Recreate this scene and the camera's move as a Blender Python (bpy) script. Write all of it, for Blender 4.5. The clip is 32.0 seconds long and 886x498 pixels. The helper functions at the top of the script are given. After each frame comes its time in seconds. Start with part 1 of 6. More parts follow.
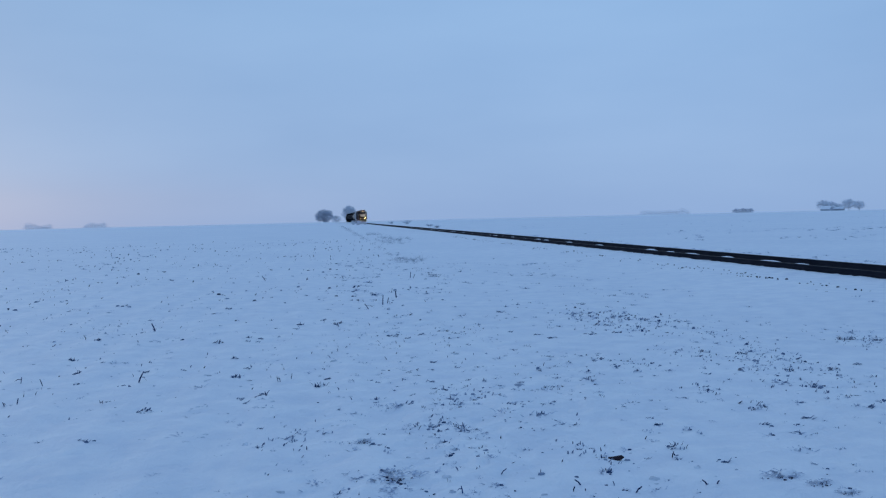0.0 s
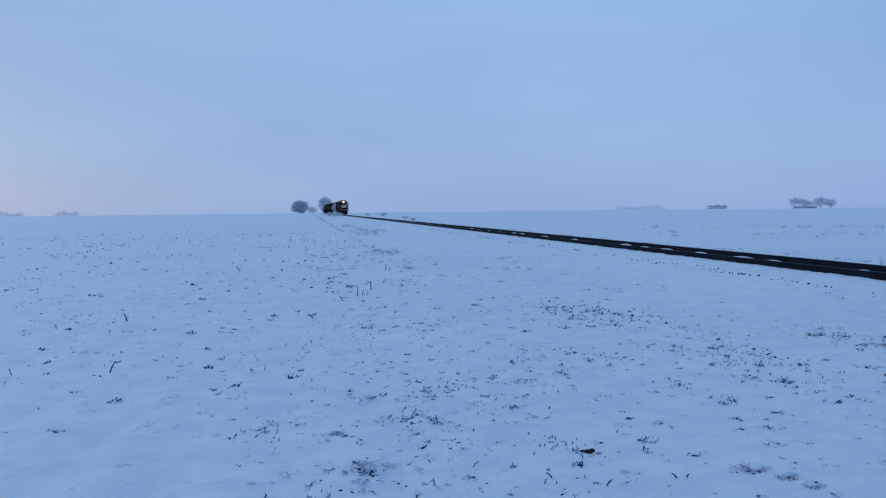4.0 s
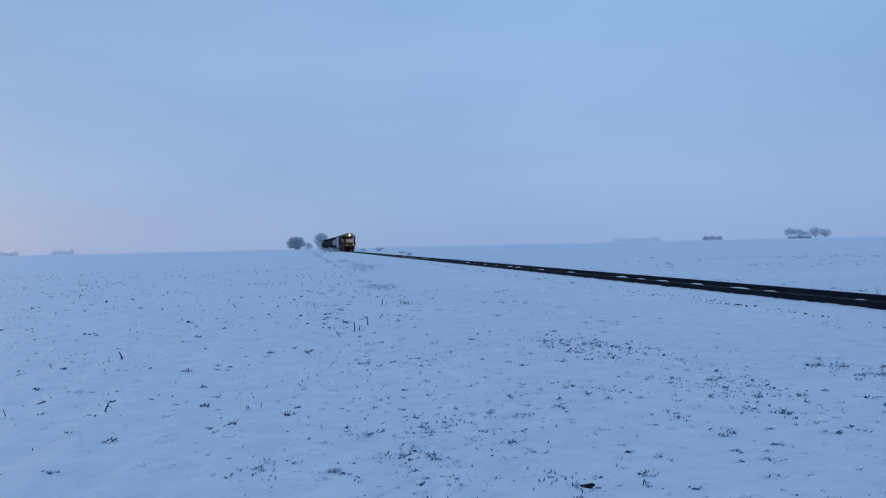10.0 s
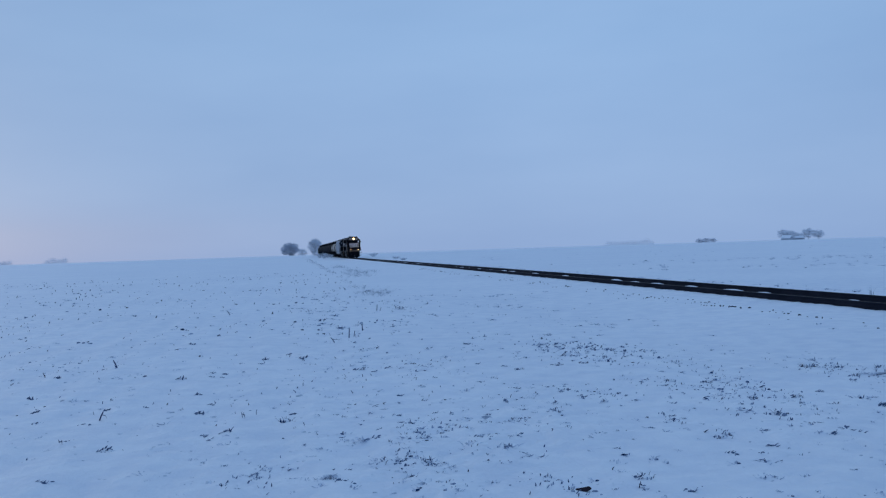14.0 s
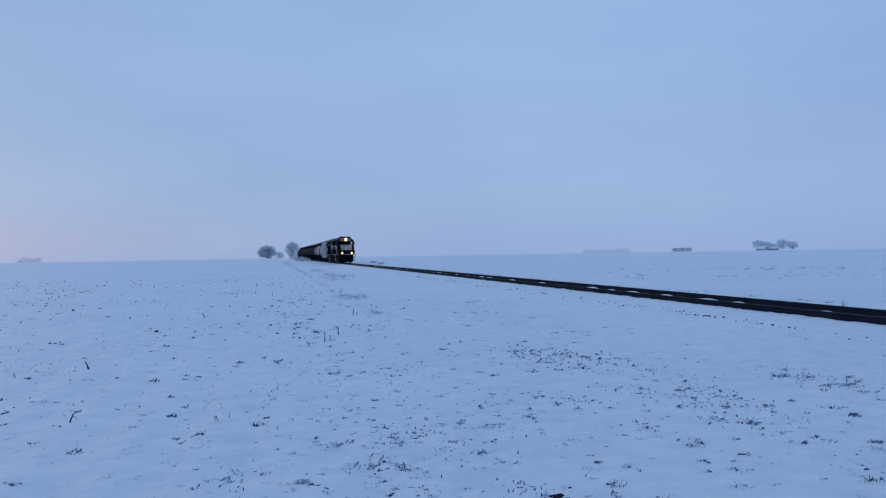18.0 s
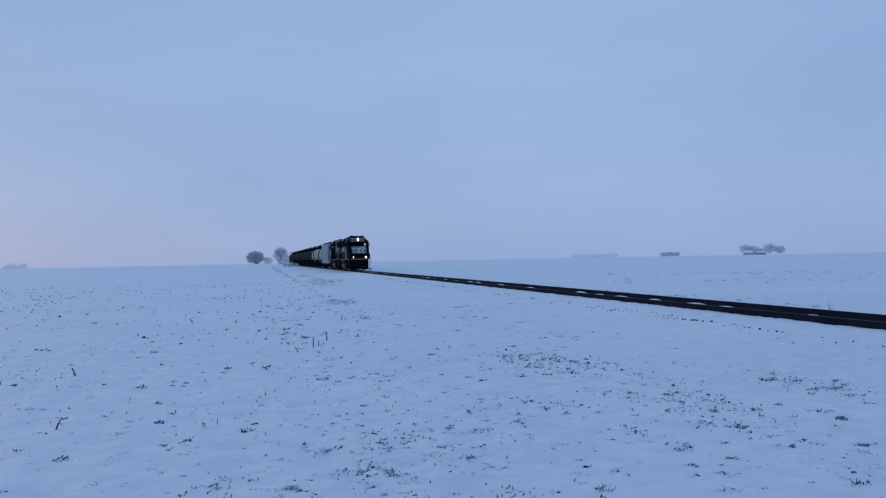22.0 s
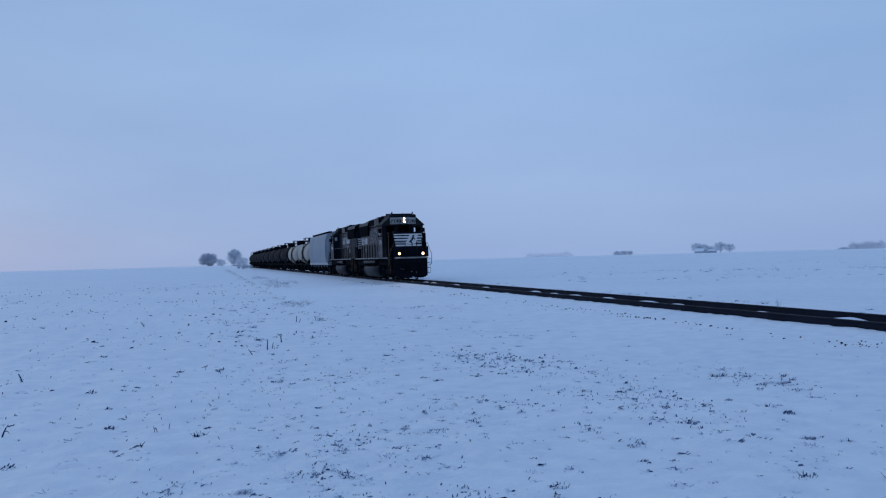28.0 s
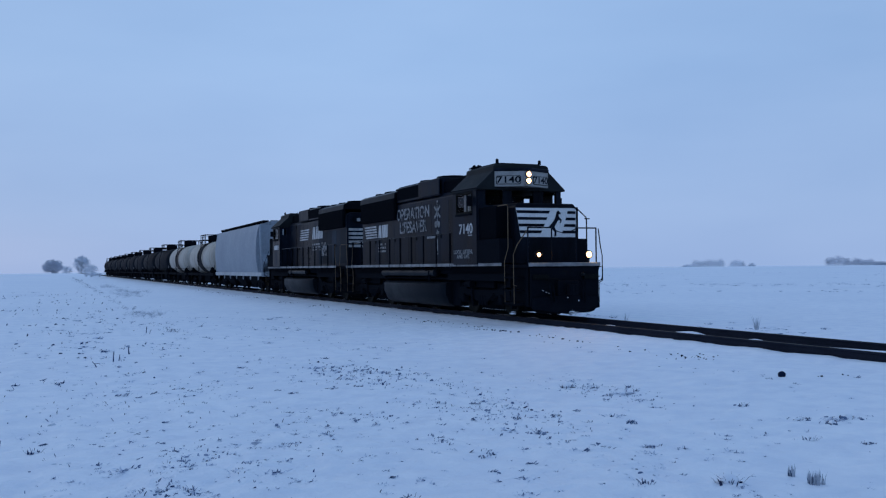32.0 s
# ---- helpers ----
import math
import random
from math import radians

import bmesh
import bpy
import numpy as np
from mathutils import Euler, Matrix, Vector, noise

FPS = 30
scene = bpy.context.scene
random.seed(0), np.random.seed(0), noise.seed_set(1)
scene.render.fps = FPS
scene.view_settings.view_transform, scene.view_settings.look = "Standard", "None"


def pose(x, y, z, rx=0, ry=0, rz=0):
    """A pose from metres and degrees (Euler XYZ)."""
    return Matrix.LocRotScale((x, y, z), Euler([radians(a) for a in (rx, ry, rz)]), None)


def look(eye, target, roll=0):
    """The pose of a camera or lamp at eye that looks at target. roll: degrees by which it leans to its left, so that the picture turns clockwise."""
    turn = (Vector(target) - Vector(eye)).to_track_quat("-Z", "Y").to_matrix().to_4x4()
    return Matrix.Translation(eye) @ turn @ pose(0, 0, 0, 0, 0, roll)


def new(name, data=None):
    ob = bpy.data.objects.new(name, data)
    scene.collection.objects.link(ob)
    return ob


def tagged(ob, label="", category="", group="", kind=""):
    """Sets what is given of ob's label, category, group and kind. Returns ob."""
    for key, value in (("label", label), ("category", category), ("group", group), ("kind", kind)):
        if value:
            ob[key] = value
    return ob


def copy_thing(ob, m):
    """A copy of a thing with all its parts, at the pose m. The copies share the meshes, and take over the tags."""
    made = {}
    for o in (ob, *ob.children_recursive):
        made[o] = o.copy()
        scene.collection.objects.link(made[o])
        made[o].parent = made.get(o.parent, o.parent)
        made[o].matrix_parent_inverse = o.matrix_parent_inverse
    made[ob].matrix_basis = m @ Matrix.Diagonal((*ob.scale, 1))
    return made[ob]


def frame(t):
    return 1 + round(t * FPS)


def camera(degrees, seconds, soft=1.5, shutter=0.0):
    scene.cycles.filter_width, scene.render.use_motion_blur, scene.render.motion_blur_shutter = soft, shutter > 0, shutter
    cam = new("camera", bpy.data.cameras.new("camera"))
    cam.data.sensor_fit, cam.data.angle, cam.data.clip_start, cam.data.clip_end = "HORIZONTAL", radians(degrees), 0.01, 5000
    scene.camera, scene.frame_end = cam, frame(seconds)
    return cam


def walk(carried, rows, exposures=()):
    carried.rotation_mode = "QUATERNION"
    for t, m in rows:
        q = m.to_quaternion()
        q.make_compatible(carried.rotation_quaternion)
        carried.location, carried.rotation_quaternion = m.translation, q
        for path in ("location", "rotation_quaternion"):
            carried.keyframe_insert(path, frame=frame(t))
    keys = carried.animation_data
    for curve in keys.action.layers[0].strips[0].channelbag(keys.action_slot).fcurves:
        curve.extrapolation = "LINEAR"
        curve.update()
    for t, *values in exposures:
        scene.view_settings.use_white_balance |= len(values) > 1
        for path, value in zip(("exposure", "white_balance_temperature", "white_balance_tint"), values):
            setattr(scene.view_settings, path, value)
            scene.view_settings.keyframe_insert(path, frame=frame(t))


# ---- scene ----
cam = camera(52.9, 32.0, soft=1.2)
EYE = (0.0, 0.0, 1.78)
ARM = 0.30
TRACK_X, RAIL_TOP = 13.91, 0.22


def aim(yaw, pitch, roll):
    a, b = radians(yaw), radians(pitch)
    ahead = Vector((-math.sin(a) * math.cos(b), math.cos(a) * math.cos(b), math.sin(b)))
    # held before the body, the camera swings round with it
    eye = Vector(EYE) + Vector((ARM * (-math.sin(a) - math.sin(radians(11))), ARM * (math.cos(a) - math.cos(radians(11))), 0))
    return look(eye, eye + ahead, roll)


# seconds, yaw, pitch, roll of the hand-held camera, whose bearer stays on one spot
TURNS = (
    (0, -7.41, -2.06, -1.34), (0.5, -7.54, -2.13, -1.39), (1, -7.31, -2.12, -1.92), (1.5, -6.48, -2.29, -2.44),
    (2, -7.04, -2.76, -2.43), (2.5, -8.71, -2.71, -1.79), (4.5, -8.87, -2.48, -0.51), (5, -8.89, -2.26, -0.56),
    (5.5, -9.01, -2.19, -0.65), (6, -9.18, -2.15, -0.97), (6.5, -9.31, -1.85, -1.15), (7, -9.26, -1.52, -1.22),
    (7.5, -9.20, -1.21, -1.21), (8, -9.22, -0.87, -1.36), (8.5, -9.22, -0.68, -1.45), (9, -9.19, -0.62, -1.43),
    (9.5, -9.15, -0.44, -1.41), (10, -9.23, -0.35, -1.28), (10.5, -9.28, -0.47, -1.05), (11, -9.53, -0.96, -0.67),
    (11.5, -10.01, -0.38, -0.79), (12, -10.18, 0.07, -1.29), (12.5, -10.37, 0.07, -1.58), (13, -10.53, 0.05, -1.65),
    (13.5, -10.27, 0.06, -1.67), (14, -9.61, -0.05, -1.84), (14.5, -10.27, -0.27, -1.69), (15, -11.24, -0.33, -1.15),
    (15.5, -11.31, -0.39, -0.97), (17.5, -10.99, 0.44, -0.92), (18, -11.05, 0.26, -0.95), (18.5, -11.00, 0.13, -1.04),
    (19, -10.98, 0.07, -1.13), (19.5, -10.97, 0.28, -1.10), (20, -11.13, 0.44, -1.25), (20.5, -11.34, 0.54, -1.43),
    (21, -11.43, 0.75, -1.45), (21.5, -11.48, 0.80, -1.29), (22, -11.78, 0.57, -1.08), (22.5, -12.73, 0.04, -0.89),
    (23, -13.25, 0.10, -0.75), (23.5, -12.73, 0.39, -0.64), (24, -12.20, 0.53, -0.59), (24.5, -12.17, 0.53, -0.62),
    (26.5, -12.79, 0.58, -1.31), (27, -13.41, 0.56, -1.38), (27.5, -14.03, 0.68, -1.40), (28, -14.64, 0.53, -1.53),
    (28.5, -15.51, 0.50, -1.38), (29, -16.02, 0.32, -1.15), (29.5, -16.37, 0.30, -1.18), (30, -16.93, 0.37, -1.21),
    (30.5, -17.55, 0.42, -1.58), (31, -19.09, 0.73, -1.40), (31.5, -20.67, 0.84, -0.99), (32, -23.53, 1.14, -0.58),
)
EXPOSURES = ((0.0, -0.08, 6480, 5), (6.0, -0.05, 6480, 5), (12.0, -0.12, 6530, 7), (15.0, -0.12, 6550, 7), (19.0, -0.06, 6760, 11),
             (23.0, -0.125, 6800, 12), (27.0, -0.065, 6720, 11), (29.0, -0.08, 6640, 10), (32.0, 0.05, 6690, 10))
walk(cam, [(t, aim(*row)) for t, *row in TURNS], EXPOSURES)

# ---- light: overcast winter morning ----
world = bpy.data.worlds.new("winter_sky")
scene.world = world
world.use_nodes = True


def nd(tree, kind, **values):
    n = tree.nodes.new(kind)
    for key, value in values.items():
        if key in n.inputs.keys():
            n.inputs[key].default_value = value
    return n


def ramp(tree, stops, fac=None):
    r = tree.nodes.new("ShaderNodeValToRGB")
    els = r.color_ramp.elements
    els[0].position, els[1].position = stops[0][0], stops[-1][0]
    for pos, _ in stops[1:-1]:
        els.new(pos)
    for i, (_, col) in enumerate(stops):
        els[i].color = (*col, 1) if len(col) == 3 else col
    if fac is not None:
        tree.links.new(fac, r.inputs[0])
    return r


def mix(tree, kind, fac, a, b):
    m = tree.nodes.new("ShaderNodeMix")
    m.data_type, m.blend_type = "RGBA", kind
    for value, sock in ((fac, m.inputs[0]), (a, m.inputs[6]), (b, m.inputs[7])):
        if isinstance(value, bpy.types.NodeSocket):
            tree.links.new(value, sock)
        elif isinstance(value, (int, float)):
            sock.default_value = value
        else:
            sock.default_value = (*value, 1)
    return m.outputs[2]


def build_sky():
    nt = world.node_tree
    bg = nt.nodes["Background"]
    sky = nt.nodes.new("ShaderNodeTexSky")
    sky.sky_type, sky.sun_disc = "NISHITA", False
    sky.sun_elevation, sky.sun_rotation = radians(9), radians(-30)
    dim = nt.nodes.new("ShaderNodeVectorMath")
    dim.operation = "SCALE"
    dim.inputs[3].default_value = 0.10
    nt.links.new(sky.outputs[0], dim.inputs[0])
    co = nt.nodes.new("ShaderNodeTexCoord")
    sep = nt.nodes.new("ShaderNodeSeparateXYZ")
    nt.links.new(co.outputs["Generated"], sep.inputs[0])
    # cloud layer: paler towards the horizon, bluer overhead
    cloud = ramp(nt, SKY_STOPS, sep.outputs[2])
    # brighter glow low towards the rising sun
    glow = ramp(nt, ((0.0, (0.25,) * 3), (0.012, (0.75,) * 3), (0.028, (1.0,) * 3), (0.042, (0.5,) * 3), (0.060, (0.08,) * 3), (0.09, (0.0,) * 3)), sep.outputs[2])
    side = ramp(nt, ((0.22, (1.0,) * 3), (0.60, (0.0,) * 3)), None)
    off = nt.nodes.new("ShaderNodeMath")
    off.operation = "MULTIPLY_ADD"
    off.inputs[1].default_value, off.inputs[2].default_value = 0.9, 0.5
    nt.links.new(sep.outputs[0], off.inputs[0])
    nt.links.new(off.outputs[0], side.inputs[0])
    both = mix(nt, "MULTIPLY", 1.0, glow.outputs[0], side.outputs[0])
    warm = mix(nt, "MIX", both, cloud.outputs[0], SKY_GLOW)
    # faint uneven cloud
    stretch = nt.nodes.new("ShaderNodeMapping")
    stretch.inputs["Scale"].default_value = (1.6, 1.6, 5.5)
    nt.links.new(co.outputs["Generated"], stretch.inputs[0])
    puff = nd(nt, "ShaderNodeTexNoise", Scale=1.5, Detail=4.0, Roughness=0.5)
    nt.links.new(stretch.outputs[0], puff.inputs["Vector"])
    shade = ramp(nt, ((0.25, (0.905, 0.93, 0.955)), (0.75, (1.09, 1.065, 1.038))), puff.outputs[0])
    clouded = mix(nt, "MULTIPLY", 1.0, warm, shade.outputs[0])
    # the cloud is thinner high over the line and thicker towards the west
    aim_at = nt.nodes.new("ShaderNodeVectorMath")
    aim_at.operation = "DOT_PRODUCT"
    aim_at.inputs[1].default_value = Vector((math.sin(radians(22)) * math.cos(radians(17)), math.cos(radians(22)) * math.cos(radians(17)), math.sin(radians(17))))
    nt.links.new(co.outputs["Generated"], aim_at.inputs[0])
    thin = ramp(nt, ((0.90, (1.0,) * 3), (0.965, (1.03, 1.028, 1.025)), (1.0, (1.075, 1.07, 1.06))), aim_at.outputs["Value"])
    clouded = mix(nt, "MULTIPLY", 1.0, clouded, thin.outputs[0])
    thick = ramp(nt, ((0.12, (0.95, 0.95, 0.955)), (0.45, (1.0,) * 3)), off.outputs[0])
    clouded = mix(nt, "MULTIPLY", 1.0, clouded, thick.outputs[0])
    out = mix(nt, "MIX", 0.97, dim.outputs[0], clouded)
    nt.links.new(out, bg.inputs[0])
    bg.inputs[1].default_value = SKY_STRENGTH


SKY_STRENGTH = 1.08
SKY_STOPS = ((0.0, (0.275, 0.405, 0.690)), (0.06, (0.290, 0.430, 0.715)), (0.22, (0.272, 0.432, 0.725)), (0.6, (0.235, 0.390, 0.675)), (1.0, (0.21, 0.36, 0.64)))
SKY_GLOW = (0.312, 0.424, 0.690)
build_sky()

sun = new("sun", bpy.data.lights.new("sun", "SUN"))
sun.data.energy, sun.data.angle, sun.data.color = 0.22, radians(25), (1.0, 0.93, 0.86)
sun.matrix_world = look((-30, 50, 40), (0, 0, 14))


# ---- materials ----
def material(name, base, rough=0.6, metal=0.0, grime=(0.02, 0.02, 0.022), amount=0.35, scale=1.2, fine=30.0, bump=0.0, per_object=0.0, coat=0.0, streak=1.0, spec=0.3, edge=(0.42, 0.72)):
    """Base colour broken by grime at two scales, with fine relief."""
    m = bpy.data.materials.new(name)
    m.use_nodes = True
    nt = m.node_tree
    b = nt.nodes["Principled BSDF"]
    co = nt.nodes.new("ShaderNodeTexCoord")
    mp = nt.nodes.new("ShaderNodeMapping")
    mp.inputs["Scale"].default_value = (1, 1, 1 / streak)
    nt.links.new(co.outputs["Object"], mp.inputs[0])
    big = nd(nt, "ShaderNodeTexNoise", Scale=scale, Detail=6.0, Roughness=0.62)
    small = nd(nt, "ShaderNodeTexNoise", Scale=fine, Detail=4.0, Roughness=0.6)
    for n in (big, small):
        nt.links.new(mp.outputs[0], n.inputs["Vector"])
    where = ramp(nt, ((edge[0], (0, 0, 0)), (edge[1], (amount,) * 3)), big.outputs[0])
    col = mix(nt, "MIX", where.outputs[0], base, grime)
    tone = ramp(nt, ((0.3, (0.86,) * 3), (0.7, (1.12,) * 3)), small.outputs[0])
    col = mix(nt, "MULTIPLY", 1.0, col, tone.outputs[0])
    if per_object:
        info = nt.nodes.new("ShaderNodeObjectInfo")
        vary = ramp(nt, ((0.0, (1 - per_object,) * 3), (1.0, (1 + per_object,) * 3)), info.outputs["Random"])
        col = mix(nt, "MULTIPLY", 1.0, col, vary.outputs[0])
    nt.links.new(col, b.inputs["Base Color"])
    rr = ramp(nt, ((0.3, (max(rough - 0.1, 0.05),) * 3), (0.75, (min(rough + 0.15, 1.0),) * 3)), big.outputs[0])
    nt.links.new(rr.outputs[0], b.inputs["Roughness"])
    b.inputs["Metallic"].default_value = metal
    b.inputs["Coat Weight"].default_value = coat
    b.inputs["Specular IOR Level"].default_value = spec
    if bump:
        bp = nd(nt, "ShaderNodeBump", Strength=bump, Distance=0.01)
        nt.links.new(small.outputs[0], bp.inputs["Height"])
        nt.links.new(bp.outputs[0], b.inputs["Normal"])
    return m


def snow_material():
    m = bpy.data.materials.new("snow")
    m.use_nodes = True
    nt = m.node_tree
    b = nt.nodes["Principled BSDF"]
    co = nt.nodes.new("ShaderNodeTexCoord")
    wide = nd(nt, "ShaderNodeTexNoise", Scale=0.12, Detail=5.0, Roughness=0.6)
    mid = nd(nt, "ShaderNodeTexNoise", Scale=2.2, Detail=6.0, Roughness=0.6)
    grain = nd(nt, "ShaderNodeTexNoise", Scale=26.0, Detail=5.0, Roughness=0.7)
    for n in (wide, mid, grain):
        nt.links.new(co.outputs["Object"], n.inputs["Vector"])
    a = ramp(nt, ((0.3, (0.805, 0.84, 0.905)), (0.7, (0.885, 0.91, 0.955))), wide.outputs[0])
    # soft shading of the undulations: dips of the bump are tinted darker and bluer
    c = ramp(nt, ((0.35, (0.88, 0.90, 0.94)), (0.62, (1.0, 1.0, 1.0))), mid.outputs[0])
    col = mix(nt, "MULTIPLY", 1.0, a.outputs[0], c.outputs[0])
    nt.links.new(col, b.inputs["Base Color"])
    b.inputs["Roughness"].default_value = 0.62
    b.inputs["Specular IOR Level"].default_value = 0.9
    b1 = nd(nt, "ShaderNodeBump", Strength=0.7, Distance=0.11)
    b2 = nd(nt, "ShaderNodeBump", Strength=0.6, Distance=0.014)
    nt.links.new(mid.outputs[0], b1.inputs["Height"])
    nt.links.new(grain.outputs[0], b2.inputs["Height"])
    nt.links.new(b1.outputs[0], b2.inputs["Normal"])
    nt.links.new(b2.outputs[0], b.inputs["Normal"])
    return m


def island_material(name, stops, rough=0.85):
    m = bpy.data.materials.new(name)
    m.use_nodes = True
    nt = m.node_tree
    b = nt.nodes["Principled BSDF"]
    geo = nt.nodes.new("ShaderNodeNewGeometry")
    r = ramp(nt, stops, geo.outputs["Random Per Island"])
    co = nt.nodes.new("ShaderNodeTexCoord")
    n = nd(nt, "ShaderNodeTexNoise", Scale=18.0, Detail=4.0)
    nt.links.new(co.outputs["Object"], n.inputs["Vector"])
    t = ramp(nt, ((0.3, (0.8,) * 3), (0.7, (1.15,) * 3)), n.outputs[0])
    nt.links.new(mix(nt, "MULTIPLY", 1.0, r.outputs[0], t.outputs[0]), b.inputs["Base Color"])
    b.inputs["Roughness"].default_value = rough
    b.inputs["Specular IOR Level"].default_value = 0.03
    return m


def glass_material():
    m = bpy.data.materials.new("cab_glass")
    m.use_nodes = True
    b = m.node_tree.nodes["Principled BSDF"]
    b.inputs["Base Color"].default_value = (0.92, 0.95, 0.96, 1)
    b.inputs["Transmission Weight"].default_value = 1.0
    b.inputs["Roughness"].default_value = 0.03
    b.inputs["IOR"].default_value = 1.05
    return m


def lamp_material(name, color, strength):
    m = bpy.data.materials.new(name)
    m.use_nodes = True
    b = m.node_tree.nodes["Principled BSDF"]
    b.inputs["Base Color"].default_value = (0.9, 0.85, 0.7, 1)
    b.inputs["Emission Color"].default_value = (*color, 1)
    b.inputs["Emission Strength"].default_value = strength
    return m


SNOW = snow_material()
LOCO_BLACK = material("loco_black_paint", (0.0036, 0.0053, 0.0092), 0.34, spec=0.03, grime=(0.0104, 0.0154, 0.0270), amount=0.85, per_object=0.35, scale=1.5, fine=22, streak=3.0, bump=0.05)
SILL_PALE = material("grimy_sill_stripe", (0.24, 0.245, 0.255), 0.7, grime=(0.05, 0.05, 0.055), amount=0.75, scale=1.6, fine=20)
# Paler than the hood paint: skylight on the roof slope is in the colour.
CAB_ROOF = material("dusty_sky_lit_roof", (0.0084, 0.01116, 0.014), 0.7, spec=0.12, grime=(0.021, 0.0279, 0.032), amount=0.6, scale=1.5, fine=18)
UNDER_BLACK = material("underframe_black", (0.0044, 0.0061, 0.0098), 0.9, spec=0.015, grime=(0.0076, 0.0100, 0.0148), amount=0.6, scale=2.0, fine=30, bump=0.3)
TANK_GREY = material("fuel_tank_grey", (0.0052, 0.0080, 0.0128), 0.42, spec=0.045, grime=(0.0082, 0.0116, 0.0178), amount=0.5, scale=0.9, fine=20)
DOOR_GREY = material("weathered_hood_door", (0.0085, 0.0140, 0.0235), 0.6, spec=0.05, grime=(0.030, 0.045, 0.064), amount=0.8, per_object=0.5, scale=2.2, fine=20, streak=4.0)
# Black of the grilles, also put on blocks that stand for dark recesses.
GRILLE_RECESS_BLACK = material("grille_recess_black", (0.0030, 0.0041, 0.0066), 0.95, spec=0.012, grime=(0.0055, 0.0070, 0.0105), amount=0.3, fine=60, bump=0.4)
MARK_WHITE = material("white_marking", (0.46, 0.47, 0.48), 0.6, grime=(0.08, 0.08, 0.085), amount=0.7, scale=2.3, fine=24, streak=2.0)
NUMBER_GREY = material("grimy_number_panel", (0.29, 0.29, 0.285), 0.6, grime=(0.14, 0.136, 0.13), amount=0.5, scale=3.0, fine=20)
PANEL_WHITE = material("white_nose_panel", (0.62, 0.63, 0.64), 0.5, grime=(0.40, 0.40, 0.40), amount=0.4, scale=2.0, fine=18)
SLOGAN_WHITE = material("worn_slogan_paint", (0.22, 0.23, 0.24), 0.75, grime=(0.03, 0.032, 0.036), amount=1.0, scale=7.0, fine=14)
FADED_WHITE = material("faded_white_lettering", (0.23, 0.24, 0.255), 0.75, grime=(0.008, 0.009, 0.012), amount=1.0, scale=4.5, fine=14, edge=(0.49, 0.57))
STEP_TINT = material("worn_step_paint", (0.15, 0.100, 0.056), 0.6, grime=(0.03, 0.026, 0.025), amount=0.6, scale=5, fine=40)
RAIL_SIDE = material("rusty_rail_side", (0.0150, 0.0185, 0.0300), 0.85, spec=0.08, grime=(0.0095, 0.0120, 0.0200), amount=0.7, scale=1.0, fine=25, bump=0.3)
RAIL_HEAD = material("rail_head_steel", (0.028, 0.024, 0.022), 0.7, metal=0.2, grime=(0.013, 0.012, 0.012), amount=0.6, scale=0.6, fine=30)
STEEL = material("wheel_steel", (0.0056, 0.006975, 0.0075), 0.7, spec=0.05, grime=(0.0028, 0.00372, 0.004), amount=0.6, scale=3, fine=30)
HOPPER_GREY = material("hopper_light_grey", (0.245, 0.285, 0.335), 0.65, grime=(0.18, 0.20, 0.235), amount=0.25, scale=0.35, fine=9, bump=0.05)
HOPPER_PALE = material("hopper_pale_sill", (0.40, 0.43, 0.46), 0.6, grime=(0.22, 0.22, 0.22), amount=0.6, scale=1.2, fine=18, streak=2.0)
TANK_WHITE = material("tank_cream_white", (0.42, 0.39, 0.35), 0.6, spec=0.1, grime=(0.21, 0.165, 0.12), amount=0.7, scale=0.9, fine=12, streak=3.0)
# Black raised slightly to hold the haze over the far wagons.
TANK_BLACK = material("tank_black", (0.0075, 0.0095, 0.0145), 0.7, spec=0.03, grime=(0.0175, 0.0210, 0.0300), amount=0.55, scale=0.8, fine=16, per_object=0.25, streak=3.0)
BAND_DARK = material("band_dark_residue", (0.022, 0.022, 0.026), 0.9, spec=0.05, grime=(0.06, 0.056, 0.055), amount=0.5, scale=2.5, fine=20, streak=3.0)
BAND_BROWN = material("band_brown_residue", (0.050, 0.040, 0.038), 0.9, spec=0.05, grime=(0.13, 0.11, 0.10), amount=0.5, scale=2.5, fine=20, streak=3.0)
GLASS = glass_material()
BLIND = material("cab_blind", (0.13, 0.14, 0.16), 0.7, amount=0.2)
HEADLIGHT = lamp_material("headlight_glow", (1.0, 0.55, 0.16), 420.0)
LAMP_RIM = lamp_material("reflector_rim_glow", (1.0, 0.50, 0.16), 2.2)
DITCHLIGHT = lamp_material("ditch_light_glow", (1.0, 0.55, 0.16), 240.0)
DITCHLIGHT_DIM = lamp_material("dim_ditch_light_glow", (1.0, 0.46, 0.12), 300.0)
# Blue in the dark plant, soil and stone colours stands in for a hazy veil.
STALK = island_material("dead_corn_stalk", ((0.0, (0.003, 0.012, 0.044)), (0.5, (0.010, 0.031, 0.100)), (1.0, (0.040, 0.090, 0.22))))
GRASS = island_material("dead_grass", ((0.0, (0.016, 0.033, 0.078)), (0.6, (0.060, 0.098, 0.18)), (1.0, (0.21, 0.31, 0.45))))
SOIL = island_material("dark_soil_and_litter", ((0.0, (0.006, 0.020, 0.062)), (0.35, (0.030, 0.066, 0.155)), (0.65, (0.12, 0.175, 0.28)), (1.0, (0.35, 0.42, 0.54))))
FLECK = island_material("frozen_soil_fleck", ((0.0, (0.009, 0.026, 0.075)), (0.35, (0.050, 0.090, 0.19)), (0.7, (0.18, 0.24, 0.35)), (1.0, (0.40, 0.47, 0.58))))
